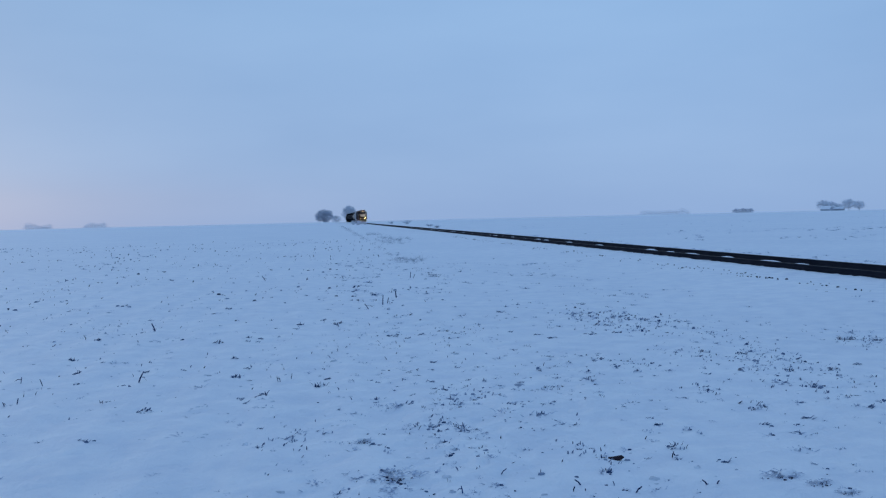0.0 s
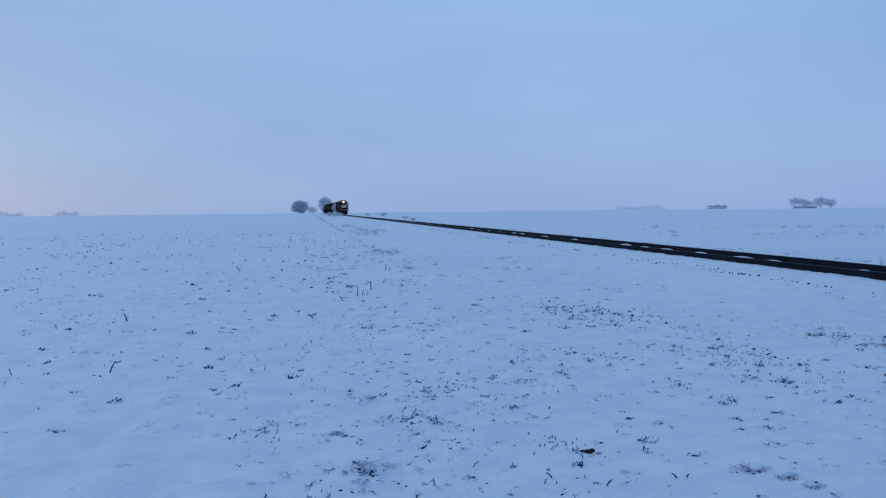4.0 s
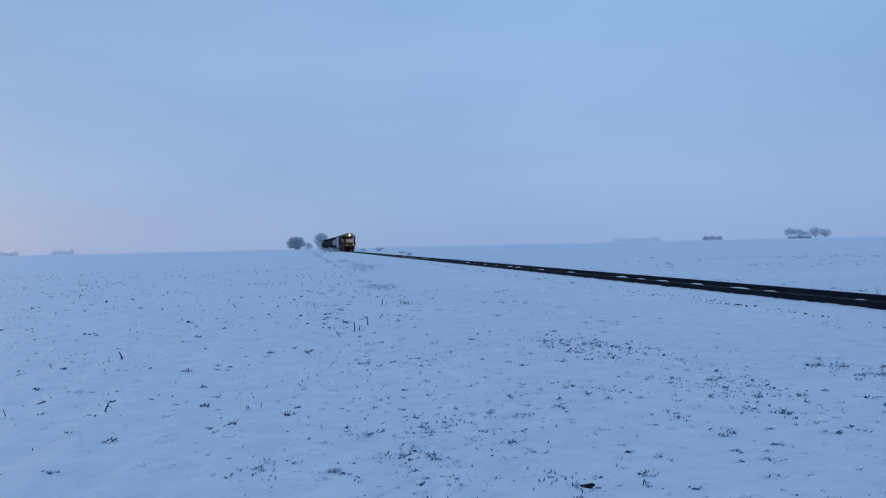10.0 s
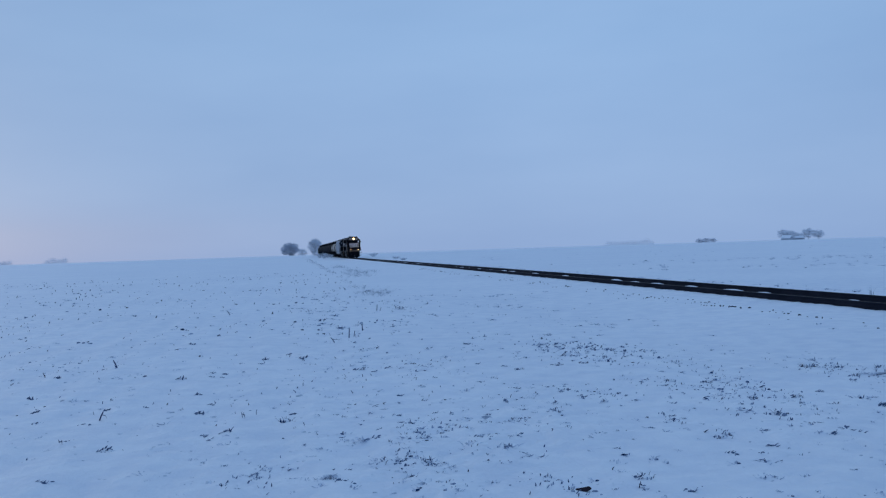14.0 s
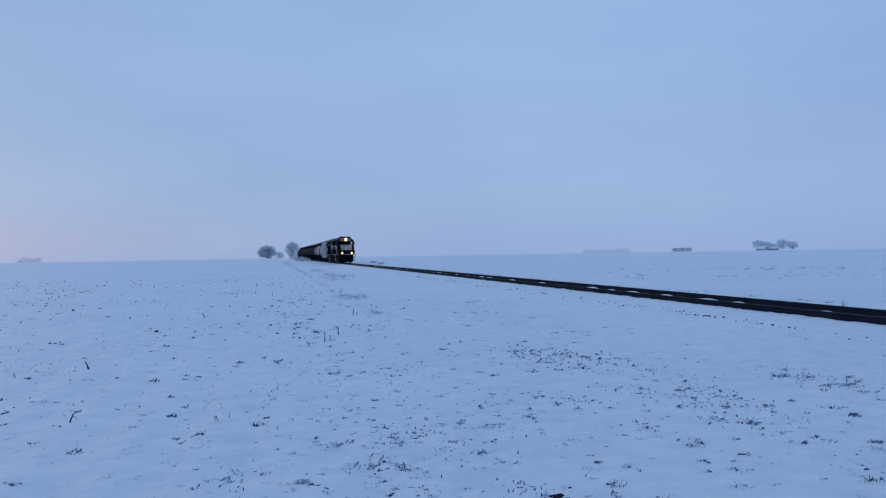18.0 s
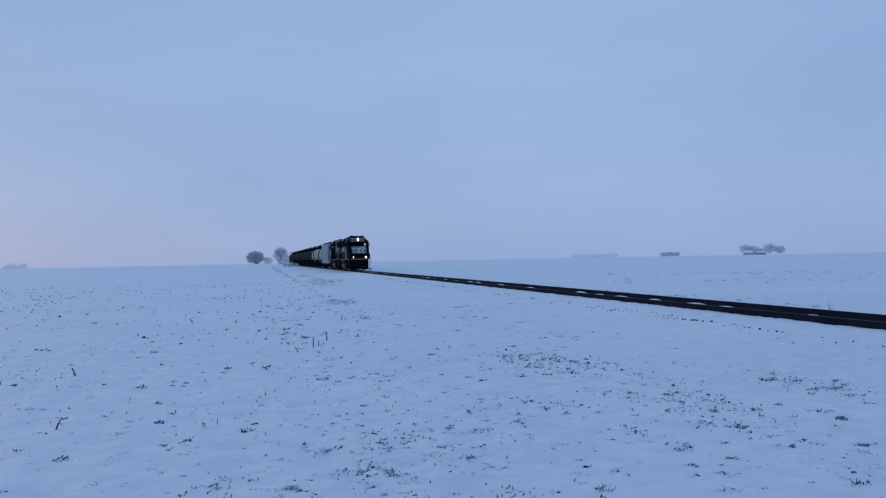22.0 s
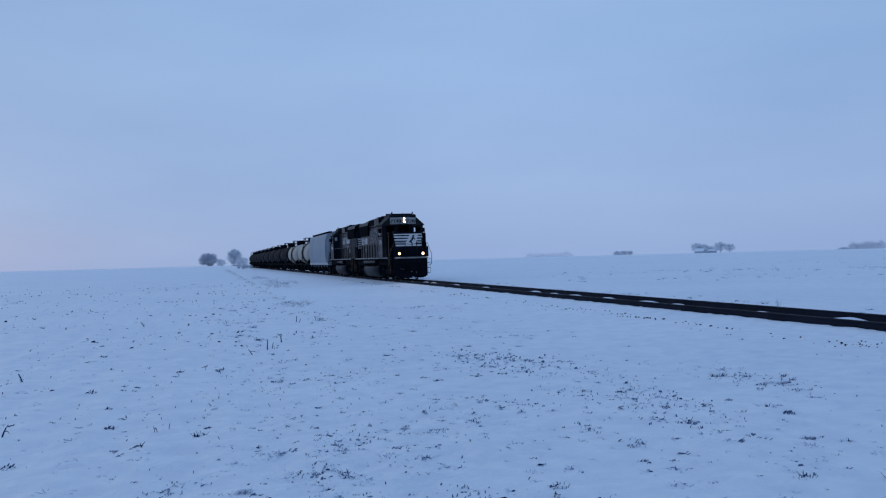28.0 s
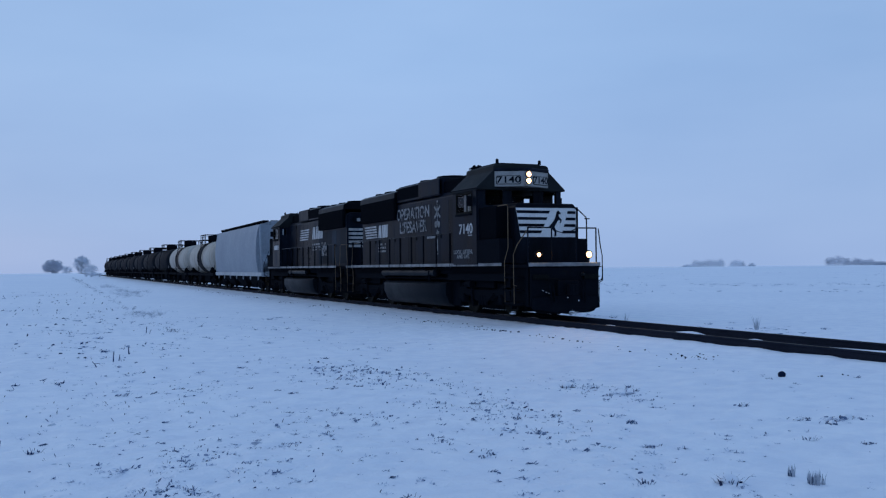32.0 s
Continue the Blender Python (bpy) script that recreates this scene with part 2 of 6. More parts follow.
# Grey-blue tones painted for the soft shade of shallow snow dips.
DIP_SHADE = island_material("snow_dip_shade", ((0.0, (0.40, 0.45, 0.55)), (0.4, (0.58, 0.63, 0.71)), (1.0, (0.72, 0.76, 0.83))))
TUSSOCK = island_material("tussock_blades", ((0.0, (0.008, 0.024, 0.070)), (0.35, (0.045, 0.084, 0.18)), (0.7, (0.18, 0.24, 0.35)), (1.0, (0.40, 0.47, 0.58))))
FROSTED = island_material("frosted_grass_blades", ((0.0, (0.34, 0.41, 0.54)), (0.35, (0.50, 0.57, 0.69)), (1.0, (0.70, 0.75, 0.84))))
RUST_LITTER = island_material("reddish_dead_leaves", ((0.0, (0.012, 0.015, 0.044)), (1.0, (0.062, 0.074, 0.135))))
DARK_REDDISH = island_material("dark_reddish_husk", ((0.0, (0.010, 0.008, 0.013)), (1.0, (0.050, 0.036, 0.044))))
STONE = island_material("ballast_stone", ((0.0, (0.0024, 0.0058, 0.019)), (1.0, (0.0120, 0.0225, 0.056))))
# Bark is frosted, and paled further for haze over the far trees.
BARK = material("hazed_frosted_bark", (0.38, 0.41, 0.46), 0.9, grime=(0.25, 0.26, 0.29), amount=0.5, scale=1.0, fine=8, bump=0.3)
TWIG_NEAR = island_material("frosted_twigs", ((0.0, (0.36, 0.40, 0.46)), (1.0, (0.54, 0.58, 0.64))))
# The next three twig tones mix distance haze into the frost colour.
TWIG_MID = island_material("hazed_frosted_twigs", ((0.0, (0.50, 0.53, 0.60)), (1.0, (0.68, 0.71, 0.78))))
TWIG_FAR = island_material("hazed_hoarfrost_twigs", ((0.0, (0.56, 0.60, 0.66)), (1.0, (0.74, 0.78, 0.84))))
TWIG_MIST = island_material("hoarfrost_with_haze", ((0.0, (0.66, 0.70, 0.77)), (1.0, (0.82, 0.85, 0.90))))
# The pale wall tone holds the haze of distance.
FARM_WALL = material("haze_pale_barn_wall", (0.44, 0.47, 0.53), 0.85, grime=(0.34, 0.36, 0.40), amount=0.5)


# ---- mesh tools ----
class Shape:
    """Gathers vertices and faces of one mesh."""

    def __init__(self):
        self.v, self.f = [], []

    def add(self, verts, faces):
        o = len(self.v)
        self.v += [tuple(p) for p in verts]
        self.f += [tuple(i + o for i in face) for face in faces]
        return self

    def box(self, x0, x1, y0, y1, z0, z1, m=None):
        pts = [Vector((x, y, z)) for x in (x0, x1) for y in (y0, y1) for z in (z0, z1)]
        if m is not None:
            pts = [m @ q for q in pts]
        return self.add(pts, ((0, 1, 3, 2), (4, 6, 7, 5), (0, 4, 5, 1), (2, 3, 7, 6), (0, 2, 6, 4), (1, 5, 7, 3)))

    def tube(self, pts, r, n=6, r_end=None):
        """A round bar along the points."""
        pts = [Vector(q) for q in pts]
        rings = []
        for i, q in enumerate(pts):
            d = (pts[min(i + 1, len(pts) - 1)] - pts[max(i - 1, 0)]).normalized()
            a = d.orthogonal().normalized() if abs(d.z) < 0.9 else d.cross(Vector((0, 1, 0.01))).normalized()
            if abs(d.z) < 0.9:
                a = d.cross(Vector((0, 0, 1))).normalized()
            b = d.cross(a)
            rr = r if r_end is None else r + (r_end - r) * i / (len(pts) - 1)
            rings.append([q + rr * (math.cos(k * math.tau / n) * a + math.sin(k * math.tau / n) * b) for k in range(n)])
        return self.loft(rings)

    def loft(self, rings, caps=True):
        n = len(rings[0])
        verts = [q for ring in rings for q in ring]
        faces = [(i * n + k, i * n + (k + 1) % n, (i + 1) * n + (k + 1) % n, (i + 1) * n + k) for i in range(len(rings) - 1) for k in range(n)]
        if caps:
            faces += [tuple(reversed(range(n))), tuple(range((len(rings) - 1) * n, len(rings) * n))]
        return self.add(verts, faces)

    def lathe(self, profile, centre, axis, n=20):
        """profile: (distance along the axis, radius)."""
        c, d = Vector(centre), Vector(axis).normalized()
        a = d.orthogonal().normalized()
        b = d.cross(a)
        return self.loft([[c + s * d + r * (math.cos(k * math.tau / n) * a + math.sin(k * math.tau / n) * b) for k in range(n)] for s, r in profile])

    def extrude(self, outline, lo, hi, axis="y"):
        """A flat outline (two coordinates) drawn out along one axis."""
        def at(u, w, s):
            return {"y": (u, s, w), "x": (s, u, w), "z": (u, w, s)}[axis]
        return self.loft([[at(u, w, lo) for u, w in outline], [at(u, w, hi) for u, w in outline]])


def mesh_of(name, shape, mats, smooth=False, bevel=0.0):
    me = bpy.data.meshes.new(name)
    me.from_pydata(shape.v, [], shape.f)
    bm = bmesh.new()
    bm.from_mesh(me)
    bmesh.ops.recalc_face_normals(bm, faces=bm.faces)
    if bevel:
        edges = [e for e in bm.edges if len(e.link_faces) == 2 and e.calc_face_angle(0) > 0.5]
        bmesh.ops.bevel(bm, geom=edges, offset=bevel, segments=1, affect="EDGES", clamp_overlap=True)
    bm.to_mesh(me)
    bm.free()
    for m in mats if isinstance(mats, (list, tuple)) else (mats,):
        me.materials.append(m)
    if smooth:
        me.shade_smooth()
        if smooth != "all":
            me.set_sharp_from_angle(angle=radians(40))
    return me


def part(name, shape, mats, parent, label="", smooth=False, bevel=0.0, at=None):
    """One mesh object under a thing or part."""
    me = shape if isinstance(shape, bpy.types.Mesh) else mesh_of(name, shape, mats, smooth, bevel)
    ob = new(name, me)
    ob.parent = parent
    if at is not None:
        ob.matrix_basis = at
    return tagged(ob, label)


def thing(name, shape, mats, label, category, at=None, group="", kind="", smooth=False, bevel=0.0):
    ob = new(name, mesh_of(name, shape, mats, smooth, bevel))
    if at is not None:
        ob.matrix_basis = at
    return tagged(ob, label, category, group, kind)


def lettering(name, text, height, mat, parent, at, label="", stretch=1.0, depth=0.004, bold=0.008):
    cu = bpy.data.curves.new(name, "FONT")
    cu.body, cu.size, cu.align_x, cu.align_y, cu.extrude, cu.space_line = text, height / 0.7, "CENTER", "CENTER", depth, 0.85
    cu.resolution_u, cu.offset = 3, bold
    tmp = new(name, cu)
    bpy.context.view_layer.update()
    me = bpy.data.meshes.new_from_object(tmp.evaluated_get(bpy.context.evaluated_depsgraph_get()))
    bpy.data.objects.remove(tmp)
    bpy.data.curves.remove(cu)
    me.transform(Matrix.Diagonal((stretch, 1, 1, 1)))
    me.materials.clear()
    me.materials.append(mat)
    ob = new(name, me)
    ob.parent = parent
    ob.matrix_basis = at
    return tagged(ob, label)


def facing(x, y, z, way):
    """The pose of a flat marking whose face looks along way: 'left' is -x, 'right' is +x, 'front' is -y, 'back' is +y."""
    return pose(x, y, z, 90, 0, {"left": -90, "right": 90, "front": 0, "back": 180}[way])


# ---- ground ----
def pillow(x, y):
    """Snow lying in small pillows on grass and clods: 0 in the creases between them."""
    return abs(noise.noise(Vector((x * 3.6, y * 2.6, 51)))) + 0.5 * abs(noise.noise(Vector((x * 8.5, y * 6.5, 52))))


def grassy(x, y):
    """How thick the grass under the snow is: the verge between field and line, less so the stubble."""
    verge = max(0.0, min(1.0, (x + 0.6) / 1.4)) * max(0.0, min(1.0, (9.6 - x) / 1.8))
    patch = 0.5 + noise.noise(Vector((x * 0.55, y * 0.30, 3))) + 0.5 * noise.noise(Vector((x * 1.6, y * 0.8, 8)))
    return max(0.0, min(1.0, patch)) * (0.28 + 0.72 * verge)


def land(x, y):
    """Height of the snow field."""
    r = math.hypot(x, y)
    z = 0.0
    if 3.5 < r < 34 and y > 0 and x < 11:
        z += 0.060 * min(0.45, pillow(x, y)) * grassy(x, y) * min(1.0, (34 - r) / 14)
    if r < 70:
        fade = min(1.0, (70 - r) / 40)
        z += fade * (0.034 * noise.noise(Vector((x * 0.45, y * 0.45, 0))) + 0.024 * noise.noise(Vector((x * 1.7, y * 1.7, 3))) + 0.012 * noise.noise(Vector((x * 5, y * 5, 7))))
    z += 0.05 * noise.noise(Vector((x * 0.03, y * 0.03, 11))) * min(1.0, r / 60)
    # furrows of the stubble field, and the low dip beside the line
    if x < 3.0 and r < 160:
        z += 0.012 * math.sin(x * math.tau / 0.76) * min(1.0, (3.0 - x))
    z -= 0.10 * math.exp(-((x - 7.5) / 2.6) ** 2) * min(1.0, r / 20)
    near_line = math.exp(-((x - TRACK_X) / 2.2) ** 4)
    z = z * (1 - near_line) + (0.012 * noise.noise(Vector((x * 1.5, y * 1.5, 5))) - 0.02) * near_line
    if r > 640:
        z -= (r - 640) * 0.0062
    return z


def build_ground():
    fine = [radians(a) for a in np.arange(-36, 60.01, 0.22)]
    coarse = [radians(a) for a in np.arange(66, 323, 6.0)]
    rings, r = [], 0.5
    while r < 4800:
        rings.append(r)
        r *= 1.0042 if 4.8 < r < 15 else 1.008 if 3.5 < r < 30 else 1.021 if 3.5 < r < 120 else 1.06
    angles = fine + coarse
    n = len(angles)
    verts = [(r * math.sin(a), r * math.cos(a), land(r * math.sin(a), r * math.cos(a))) for r in rings for a in angles]
    faces = [(i * n + k, (i + 1) * n + k, (i + 1) * n + (k + 1) % n, i * n + (k + 1) % n) for i in range(len(rings) - 1) for k in range(n)]
    verts.append((0, 0, 0))
    faces += [(len(verts) - 1, k, (k + 1) % n) for k in range(n)]
    me = bpy.data.meshes.new("ground")
    me.from_pydata(verts, [], faces)
    bm = bmesh.new()
    bm.from_mesh(me)
    bmesh.ops.recalc_face_normals(bm, faces=bm.faces)
    bm.to_mesh(me)
    bm.free()
    if me.polygons[0].normal.z < 0:
        me.flip_normals()
    me.materials.append(SNOW)
    me.shade_smooth()
    tagged(new("ground", me), "snow-covered flat field reaching to the misty horizon", "ground", kind="structure")


build_ground()

# ---- railway line ----
GAUGE = 0.7525


def rail_outline(x):
    return [(x - 0.070, 0.0), (x + 0.070, 0.0), (x + 0.070, 0.012), (x + 0.012, 0.035), (x + 0.012, 0.128), (x + 0.037, 0.142), (x + 0.037, 0.170),
            (x + 0.030, 0.176), (x - 0.030, 0.176), (x - 0.037, 0.170), (x - 0.037, 0.142), (x - 0.012, 0.128), (x - 0.012, 0.035), (x - 0.070, 0.012)]


def build_line():
    line = tagged(new("railway_track"), "single straight railway track with dark rails deep in snow", "railway track", kind="structure")
    line.matrix_basis = pose(TRACK_X, 0, RAIL_TOP - 0.176)
    for x in (-GAUGE, GAUGE):
        for i in range(18):
            lo, hi = -40 + i * 36.0, -40 + (i + 1) * 36.0 - 0.008
            rail = part("rail", Shape().extrude(rail_outline(x), lo, hi), (RAIL_SIDE, RAIL_HEAD), line, "dark rusty steel rail")
            for p in rail.data.polygons:
                if p.normal.z > 0.7 and p.center.z > 0.15:
                    p.material_index = 1
    # snow lying between the rails, heaped against the far one
    rng = random.Random(5)
    heaps = [(15.68, 0.40, 0.065), (18.0, 0.80, 0.10), (21.45, 0.5, 0.060), (25.93, 0.65, 0.075), (27.98, 1.10, 0.085), (31.09, 0.75, 0.085), (34.31, 1.0, 0.085), (36.53, 0.6, 0.08), (38.81, 0.9, 0.10), (46.44, 0.7, 0.09)]
    y = 48.0
    while y < 150:
        y += rng.uniform(2.0, 6.0)
        heaps.append((y, rng.uniform(0.4, 1.0), rng.uniform(0.05, 0.10)))
    cols = (-0.66, -0.45, -0.2, 0.1, 0.35, 0.55, 0.66)
    lift = (0.02, 0.0, 0.10, 0.35, 0.8, 1.0, 0.9)
    ys = [-20 + 0.2 * k for k in range(1150)] + [212 + 6.0 * k for k in range(66)]
    verts, faces = [], []
    for yy in ys:
        top = max([h * (1 - abs((yy - c) / w + 0.25 * (1 - ((yy - c) / w) ** 2)) ** 1.6) for c, w, h in heaps if abs(yy - c) < w], default=0.0)
        for x, l in zip(cols, lift):
            verts.append((x, yy, -0.022 + top * l + 0.010 * noise.noise(Vector((x * 3, yy * 1.3, 2))) + 0.075 * l * max(0.0, min(1.0, (15.2 - yy) / 3))))
    n = len(cols)
    for i in range(len(ys) - 1):
        for k in range(n - 1):
            faces.append((i * n + k, i * n + k + 1, (i + 1) * n + k + 1, (i + 1) * n + k))
    part("track_snow", Shape().add(verts, faces), SNOW, line, "snow heaped between the rails", smooth="all")
    # ragged snow edge along the outside of each rail
    for side, label in ((-1, "ragged snow edge against the rail"), (1, "ragged snow edge against the rail")):
        sh = Shape()
        verts, faces = [], []
        for yy in ys:
            hgt = 0.028 + 0.024 * noise.noise(Vector((side, yy * 1.1, 1))) + 0.022 * noise.noise(Vector((side, yy * 4.2, 4)))
            for x, l in ((0.80, 1.0), (0.90, 0.8), (1.15, 0.15), (1.6, -3.5)):
                verts.append((side * x, yy, max(0.004, hgt) * l - 0.012))
        for i in range(len(ys) - 1):
            for k in range(3):
                faces.append((i * 4 + k, i * 4 + k + 1, (i + 1) * 4 + k + 1, (i + 1) * 4 + k))
        part("snow_edge", sh.add(verts, faces), SNOW, line, label, smooth="all")


build_line()

# ---- train: shared running gear ----
WHEELSETS = []  # (wheelset, radius, +1 or -1 along its vehicle, place)


def wheelset_mesh(r):
    sh = Shape()
    for s in (-1, 1):
        x = s * 0.75
        sh.lathe([(-0.07, r * 0.30), (-0.068, r * 0.82), (-0.075, r * 0.86), (-0.075, r), (0.045, r * 0.985), (0.05, r + 0.025), (0.075, r + 0.02), (0.075, r * 0.84), (0.03, r * 0.8), (0.03, r * 0.28), (0.08, r * 0.25)], (x, 0, 0), (-s, 0, 0), 24)
        for k in range(4):  # lightening holes read as dark pockets beside raised bosses
            a = k * math.tau / 4
            sh.lathe([(-0.075, 0.05), (-0.06, 0.05)], (x, 0.55 * r * math.cos(a), 0.55 * r * math.sin(a)), (-s, 0, 0), 8)
    sh.lathe([(-1.02, 0.07), (-0.95, 0.09), (0.95, 0.09), (1.02, 0.07)], (0, 0, 0), (1, 0, 0), 12)
    return mesh_of("wheelset", sh, STEEL, smooth=True)


def truck(car, cy, base, r, heavy, meshes):
    """Two wheelsets and the side frames of one bogie."""
    for dy in (-base / 2, base / 2):
        w = part("wheelset", meshes["wheel"], None, car, "steel wheelset")
        WHEELSETS.append((w, r, car, (0, cy + dy, r)))
    for s in (-1, 1):
        key = ("frame", s)
        if key not in meshes:
            sh = Shape()
            t = 0.10
            x = s * (1.06 if heavy else 1.0)
            b = base / 2
            if heavy:
                outline = [(-b - 0.55, 0.50), (-b - 0.5, 0.78), (-b - 0.22, 0.92), (-b + 0.35, 0.82), (-0.55, 0.80), (0.55, 0.80), (b - 0.35, 0.82), (b + 0.22, 0.92), (b + 0.5, 0.78), (b + 0.55, 0.50), (b + 0.25, 0.48), (b - 0.3, 0.62), (0.5, 0.44), (-0.5, 0.44), (-b + 0.3, 0.62), (-b - 0.25, 0.48)]
            else:
                outline = [(-b - 0.28, 0.42), (-b - 0.2, 0.66), (-b + 0.2, 0.72), (-0.42, 0.86), (0.42, 0.86), (b - 0.2, 0.72), (b + 0.2, 0.66), (b + 0.28, 0.42), (b - 0.22, 0.46), (0.5, 0.24), (-0.5, 0.24), (-b + 0.22, 0.46)]
            sh.extrude(outline, x - t, x + t, "x")
            for k in (-1, 0, 1):  # spring nest
                sh.lathe([(0.30, 0.085), (0.62, 0.085)], (x + s * 0.05, k * 0.19, 0), (0, 0, 1), 8)
            for dy in (-b, b):
                sh.lathe([(0, 0.15), (0.16, 0.15), (0.2, 0.11)], (x, dy, r), (s, 0, 0), 10)
                if heavy:
                    sh.tube([(x + s * 0.13, dy - 0.45, 0.95), (x + s * 0.13, dy - 0.1, 0.88)], 0.06)
                    sh.box(x - 0.08, x + 0.1, dy + s * 0.0 - 0.62, dy - 0.52, 0.25, 0.66)
            if heavy:
                sh.tube([(x + s * 0.16, -0.9, 0.70), (x + s * 0.16, -0.35, 0.36)], 0.035)
                sh.tube([(x + s * 0.15, 0.7, 1.0), (x + s * 0.15, 0.65, 0.4)], 0.04)
            meshes[key] = mesh_of("side_frame", sh, UNDER_BLACK, bevel=0.012)
        part("side_frame", meshes[key], None, car, at=pose(0, cy, 0))
    if heavy:
        for s in (-1, 1):
            # dark boxes that fill the bogie round its brake rigging
            part("brake_rigging", Shape().box(s * 0.86, s * 0.98, cy - 2.1, cy + 2.1, 0.34, 1.02).box(s * 0.90, s * 1.10, cy - 0.7, cy + 0.7, 0.86, 1.30), UNDER_BLACK, car, bevel=0.02)
            part("sander_box", Shape().box(s * 1.0, s * 1.22, cy - 2.05, cy - 1.75, 0.9, 1.3), UNDER_BLACK, car, bevel=0.02)
            part("brake_cylinder", Shape().lathe([(0, 0.11), (0.42, 0.11), (0.46, 0.05)], (s * 1.24, cy + 0.6, 0.98), (0, 1, 0), 10), UNDER_BLACK, car)
        # solid block added to keep the space between the wheels dark
        part("transom", Shape().box(-0.62, 0.62, cy - 1.95, cy + 1.95, 0.15, 0.62), UNDER_BLACK, car, bevel=0.03)
        for dy in (-0.62, 0.62):
            part("traction_motor", Shape().lathe([(-0.62, 0.3), (-0.58, 0.42), (0.58, 0.42), (0.62, 0.3)], (0, cy + dy, 0.58), (1, 0, 0), 12), UNDER_BLACK, car)
    if "bolster" not in meshes:
        meshes["bolster"] = mesh_of("bolster", Shape().box(-1.0, 1.0, -0.22, 0.22, 0.55, 0.95).box(-0.66, 0.66, -0.55, 0.55, 0.20, 0.60), UNDER_BLACK, bevel=0.02)
    part("bolster", meshes["bolster"], None, car, at=pose(0, cy, 0))


def coupler(car, y, s):
    sh = Shape().box(-0.07, 0.07, min(y, y - s * 0.55), max(y, y - s * 0.55), 0.78, 0.93)
    sh.extrude([(-0.15, y - s * 0.16), (-0.15, y + s * 0.02), (-0.05, y + s * 0.06), (0.0, y), (0.10, y - s * 0.02), (0.17, y - s * 0.1), (0.08, y - s * 0.24), (-0.08, y - s * 0.24)], 0.70, 1.0, "z")
    part("coupler", sh, UNDER_BLACK, car, "dark steel coupler")


# ---- diesel locomotives ----
LOCO_HALF = 8.875
LOCO_GEAR = {"wheel": wheelset_mesh(0.508)}


def yl(d):
    """Along the locomotive: metres behind its front plate, as a place in its own space."""
    return d - 8.375


def yc(d):
    """As yl, for the cab, which is a little shorter than its plan."""
    return yl(2.60 + (d - 2.72) * 0.93)


def horse_mark(loco, y):
    """The dark emblem on the nose, drawn as plain slanted shapes."""
    outline = [(0.41, 3.27), (0.46, 3.23), (0.51, 3.18), (0.49, 3.14), (0.44, 3.15), (0.43, 3.09), (0.48, 3.03), (0.54, 2.98), (0.53, 2.92), (0.48, 2.85), (0.47, 2.90), (0.50, 2.94),
               (0.44, 2.97), (0.38, 2.92), (0.34, 2.84), (0.28, 2.77), (0.30, 2.70), (0.35, 2.64), (0.34, 2.46), (0.27, 2.46), (0.28, 2.60), (0.20, 2.68), (0.15, 2.73), (0.08, 2.71), (0.04, 2.73),
               (0.09, 2.77), (0.14, 2.82), (0.21, 2.89), (0.28, 2.98), (0.33, 3.09), (0.35, 3.19)]
    part("emblem", Shape().extrude(outline, y - 0.006, y), LOCO_BLACK, loco, "dark emblem of plain shapes on the white nose panel")


def side_stripes(loco, s, y0, z0, length=1.15, rows=5, lean=0.16, pitch=0.105, thick=0.062):
    """Speed stripes beside the hood monogram: slanted white bars."""
    for k in range(rows):
        z = z0 + k * pitch
        x = s * 0.958
        d = lean * k / rows
        y_a, y_b = y0 + d, y0 + length - 0.1 * (rows - k) / rows + d
        part("stripe", Shape().extrude([(y_a, z), (y_b, z), (y_b + 0.02, z + thick), (y_a + 0.02, z + thick)], x - 0.003, x + 0.003, "x"), MARK_WHITE, loco)


def monogram(loco, s, y0, z0, ahead, wide=1.0, tall=0.5):
    """Hood monogram as plain blocks, with bars of small unread lettering below."""
    x = s * 0.958
    for k, (w, lean) in enumerate(((0.15, 0.10), (0.15, 0.02), (0.15, 0.10), (0.30, 0.10), (0.26, 0.08))):
        y = y0 + ahead * wide * (0.20 * min(k, 3) + (0.34 if k == 4 else 0))
        w, lean = w * wide, lean * wide
        part("monogram_block", Shape().extrude([(y, z0), (y + ahead * w, z0), (y + ahead * (w + lean), z0 + tall), (y + ahead * lean, z0 + tall)], x - 0.003, x + 0.003, "x"), MARK_WHITE, loco)
    for k in range(3):
        part("small_lettering_bar", Shape().box(x - 0.003, x + 0.003, y0 + min(0, ahead * 0.95 * wide), y0 + max(0, ahead * 0.95 * wide), z0 - 0.32 - 0.15 * k, z0 - 0.24 - 0.15 * k), FADED_WHITE, loco)


def crossing_sign_mark(loco, y, x):
    """Faded picture of a crossing signal on the hood: crossbuck, lamps and mast as flat shapes."""
    t = 0.003
    part("signal_mast", Shape().box(x - t, x + t, y - 0.045, y + 0.045, 2.02, 4.0), FADED_WHITE, loco)
    for a in (-1, 1):
        m = Matrix.Translation((x, y, 3.58)) @ Matrix.Rotation(radians(52 * a), 4, "X")
        part("crossbuck_blade", Shape().box(-t - 0.002, t + 0.002, -0.045, 0.045, -0.34, 0.34, m), SLOGAN_WHITE, loco)
    for a in (-1, 1):
        part("signal_lamp", Shape().lathe([(-t - 0.003, 0.12), (t + 0.003, 0.12)], (x, y + a * 0.13, 3.12), (1, 0, 0), 14), SLOGAN_WHITE, loco)
    part("gate_arm", Shape().box(x - t - 0.001, x + t + 0.001, y - 0.05, y + 1.0, 2.62, 2.70), FADED_WHITE, loco)
    part("signal_base", Shape().box(x - t - 0.002, x + t + 0.002, y - 0.16, y + 0.12, 2.72, 2.86), SLOGAN_WHITE, loco)


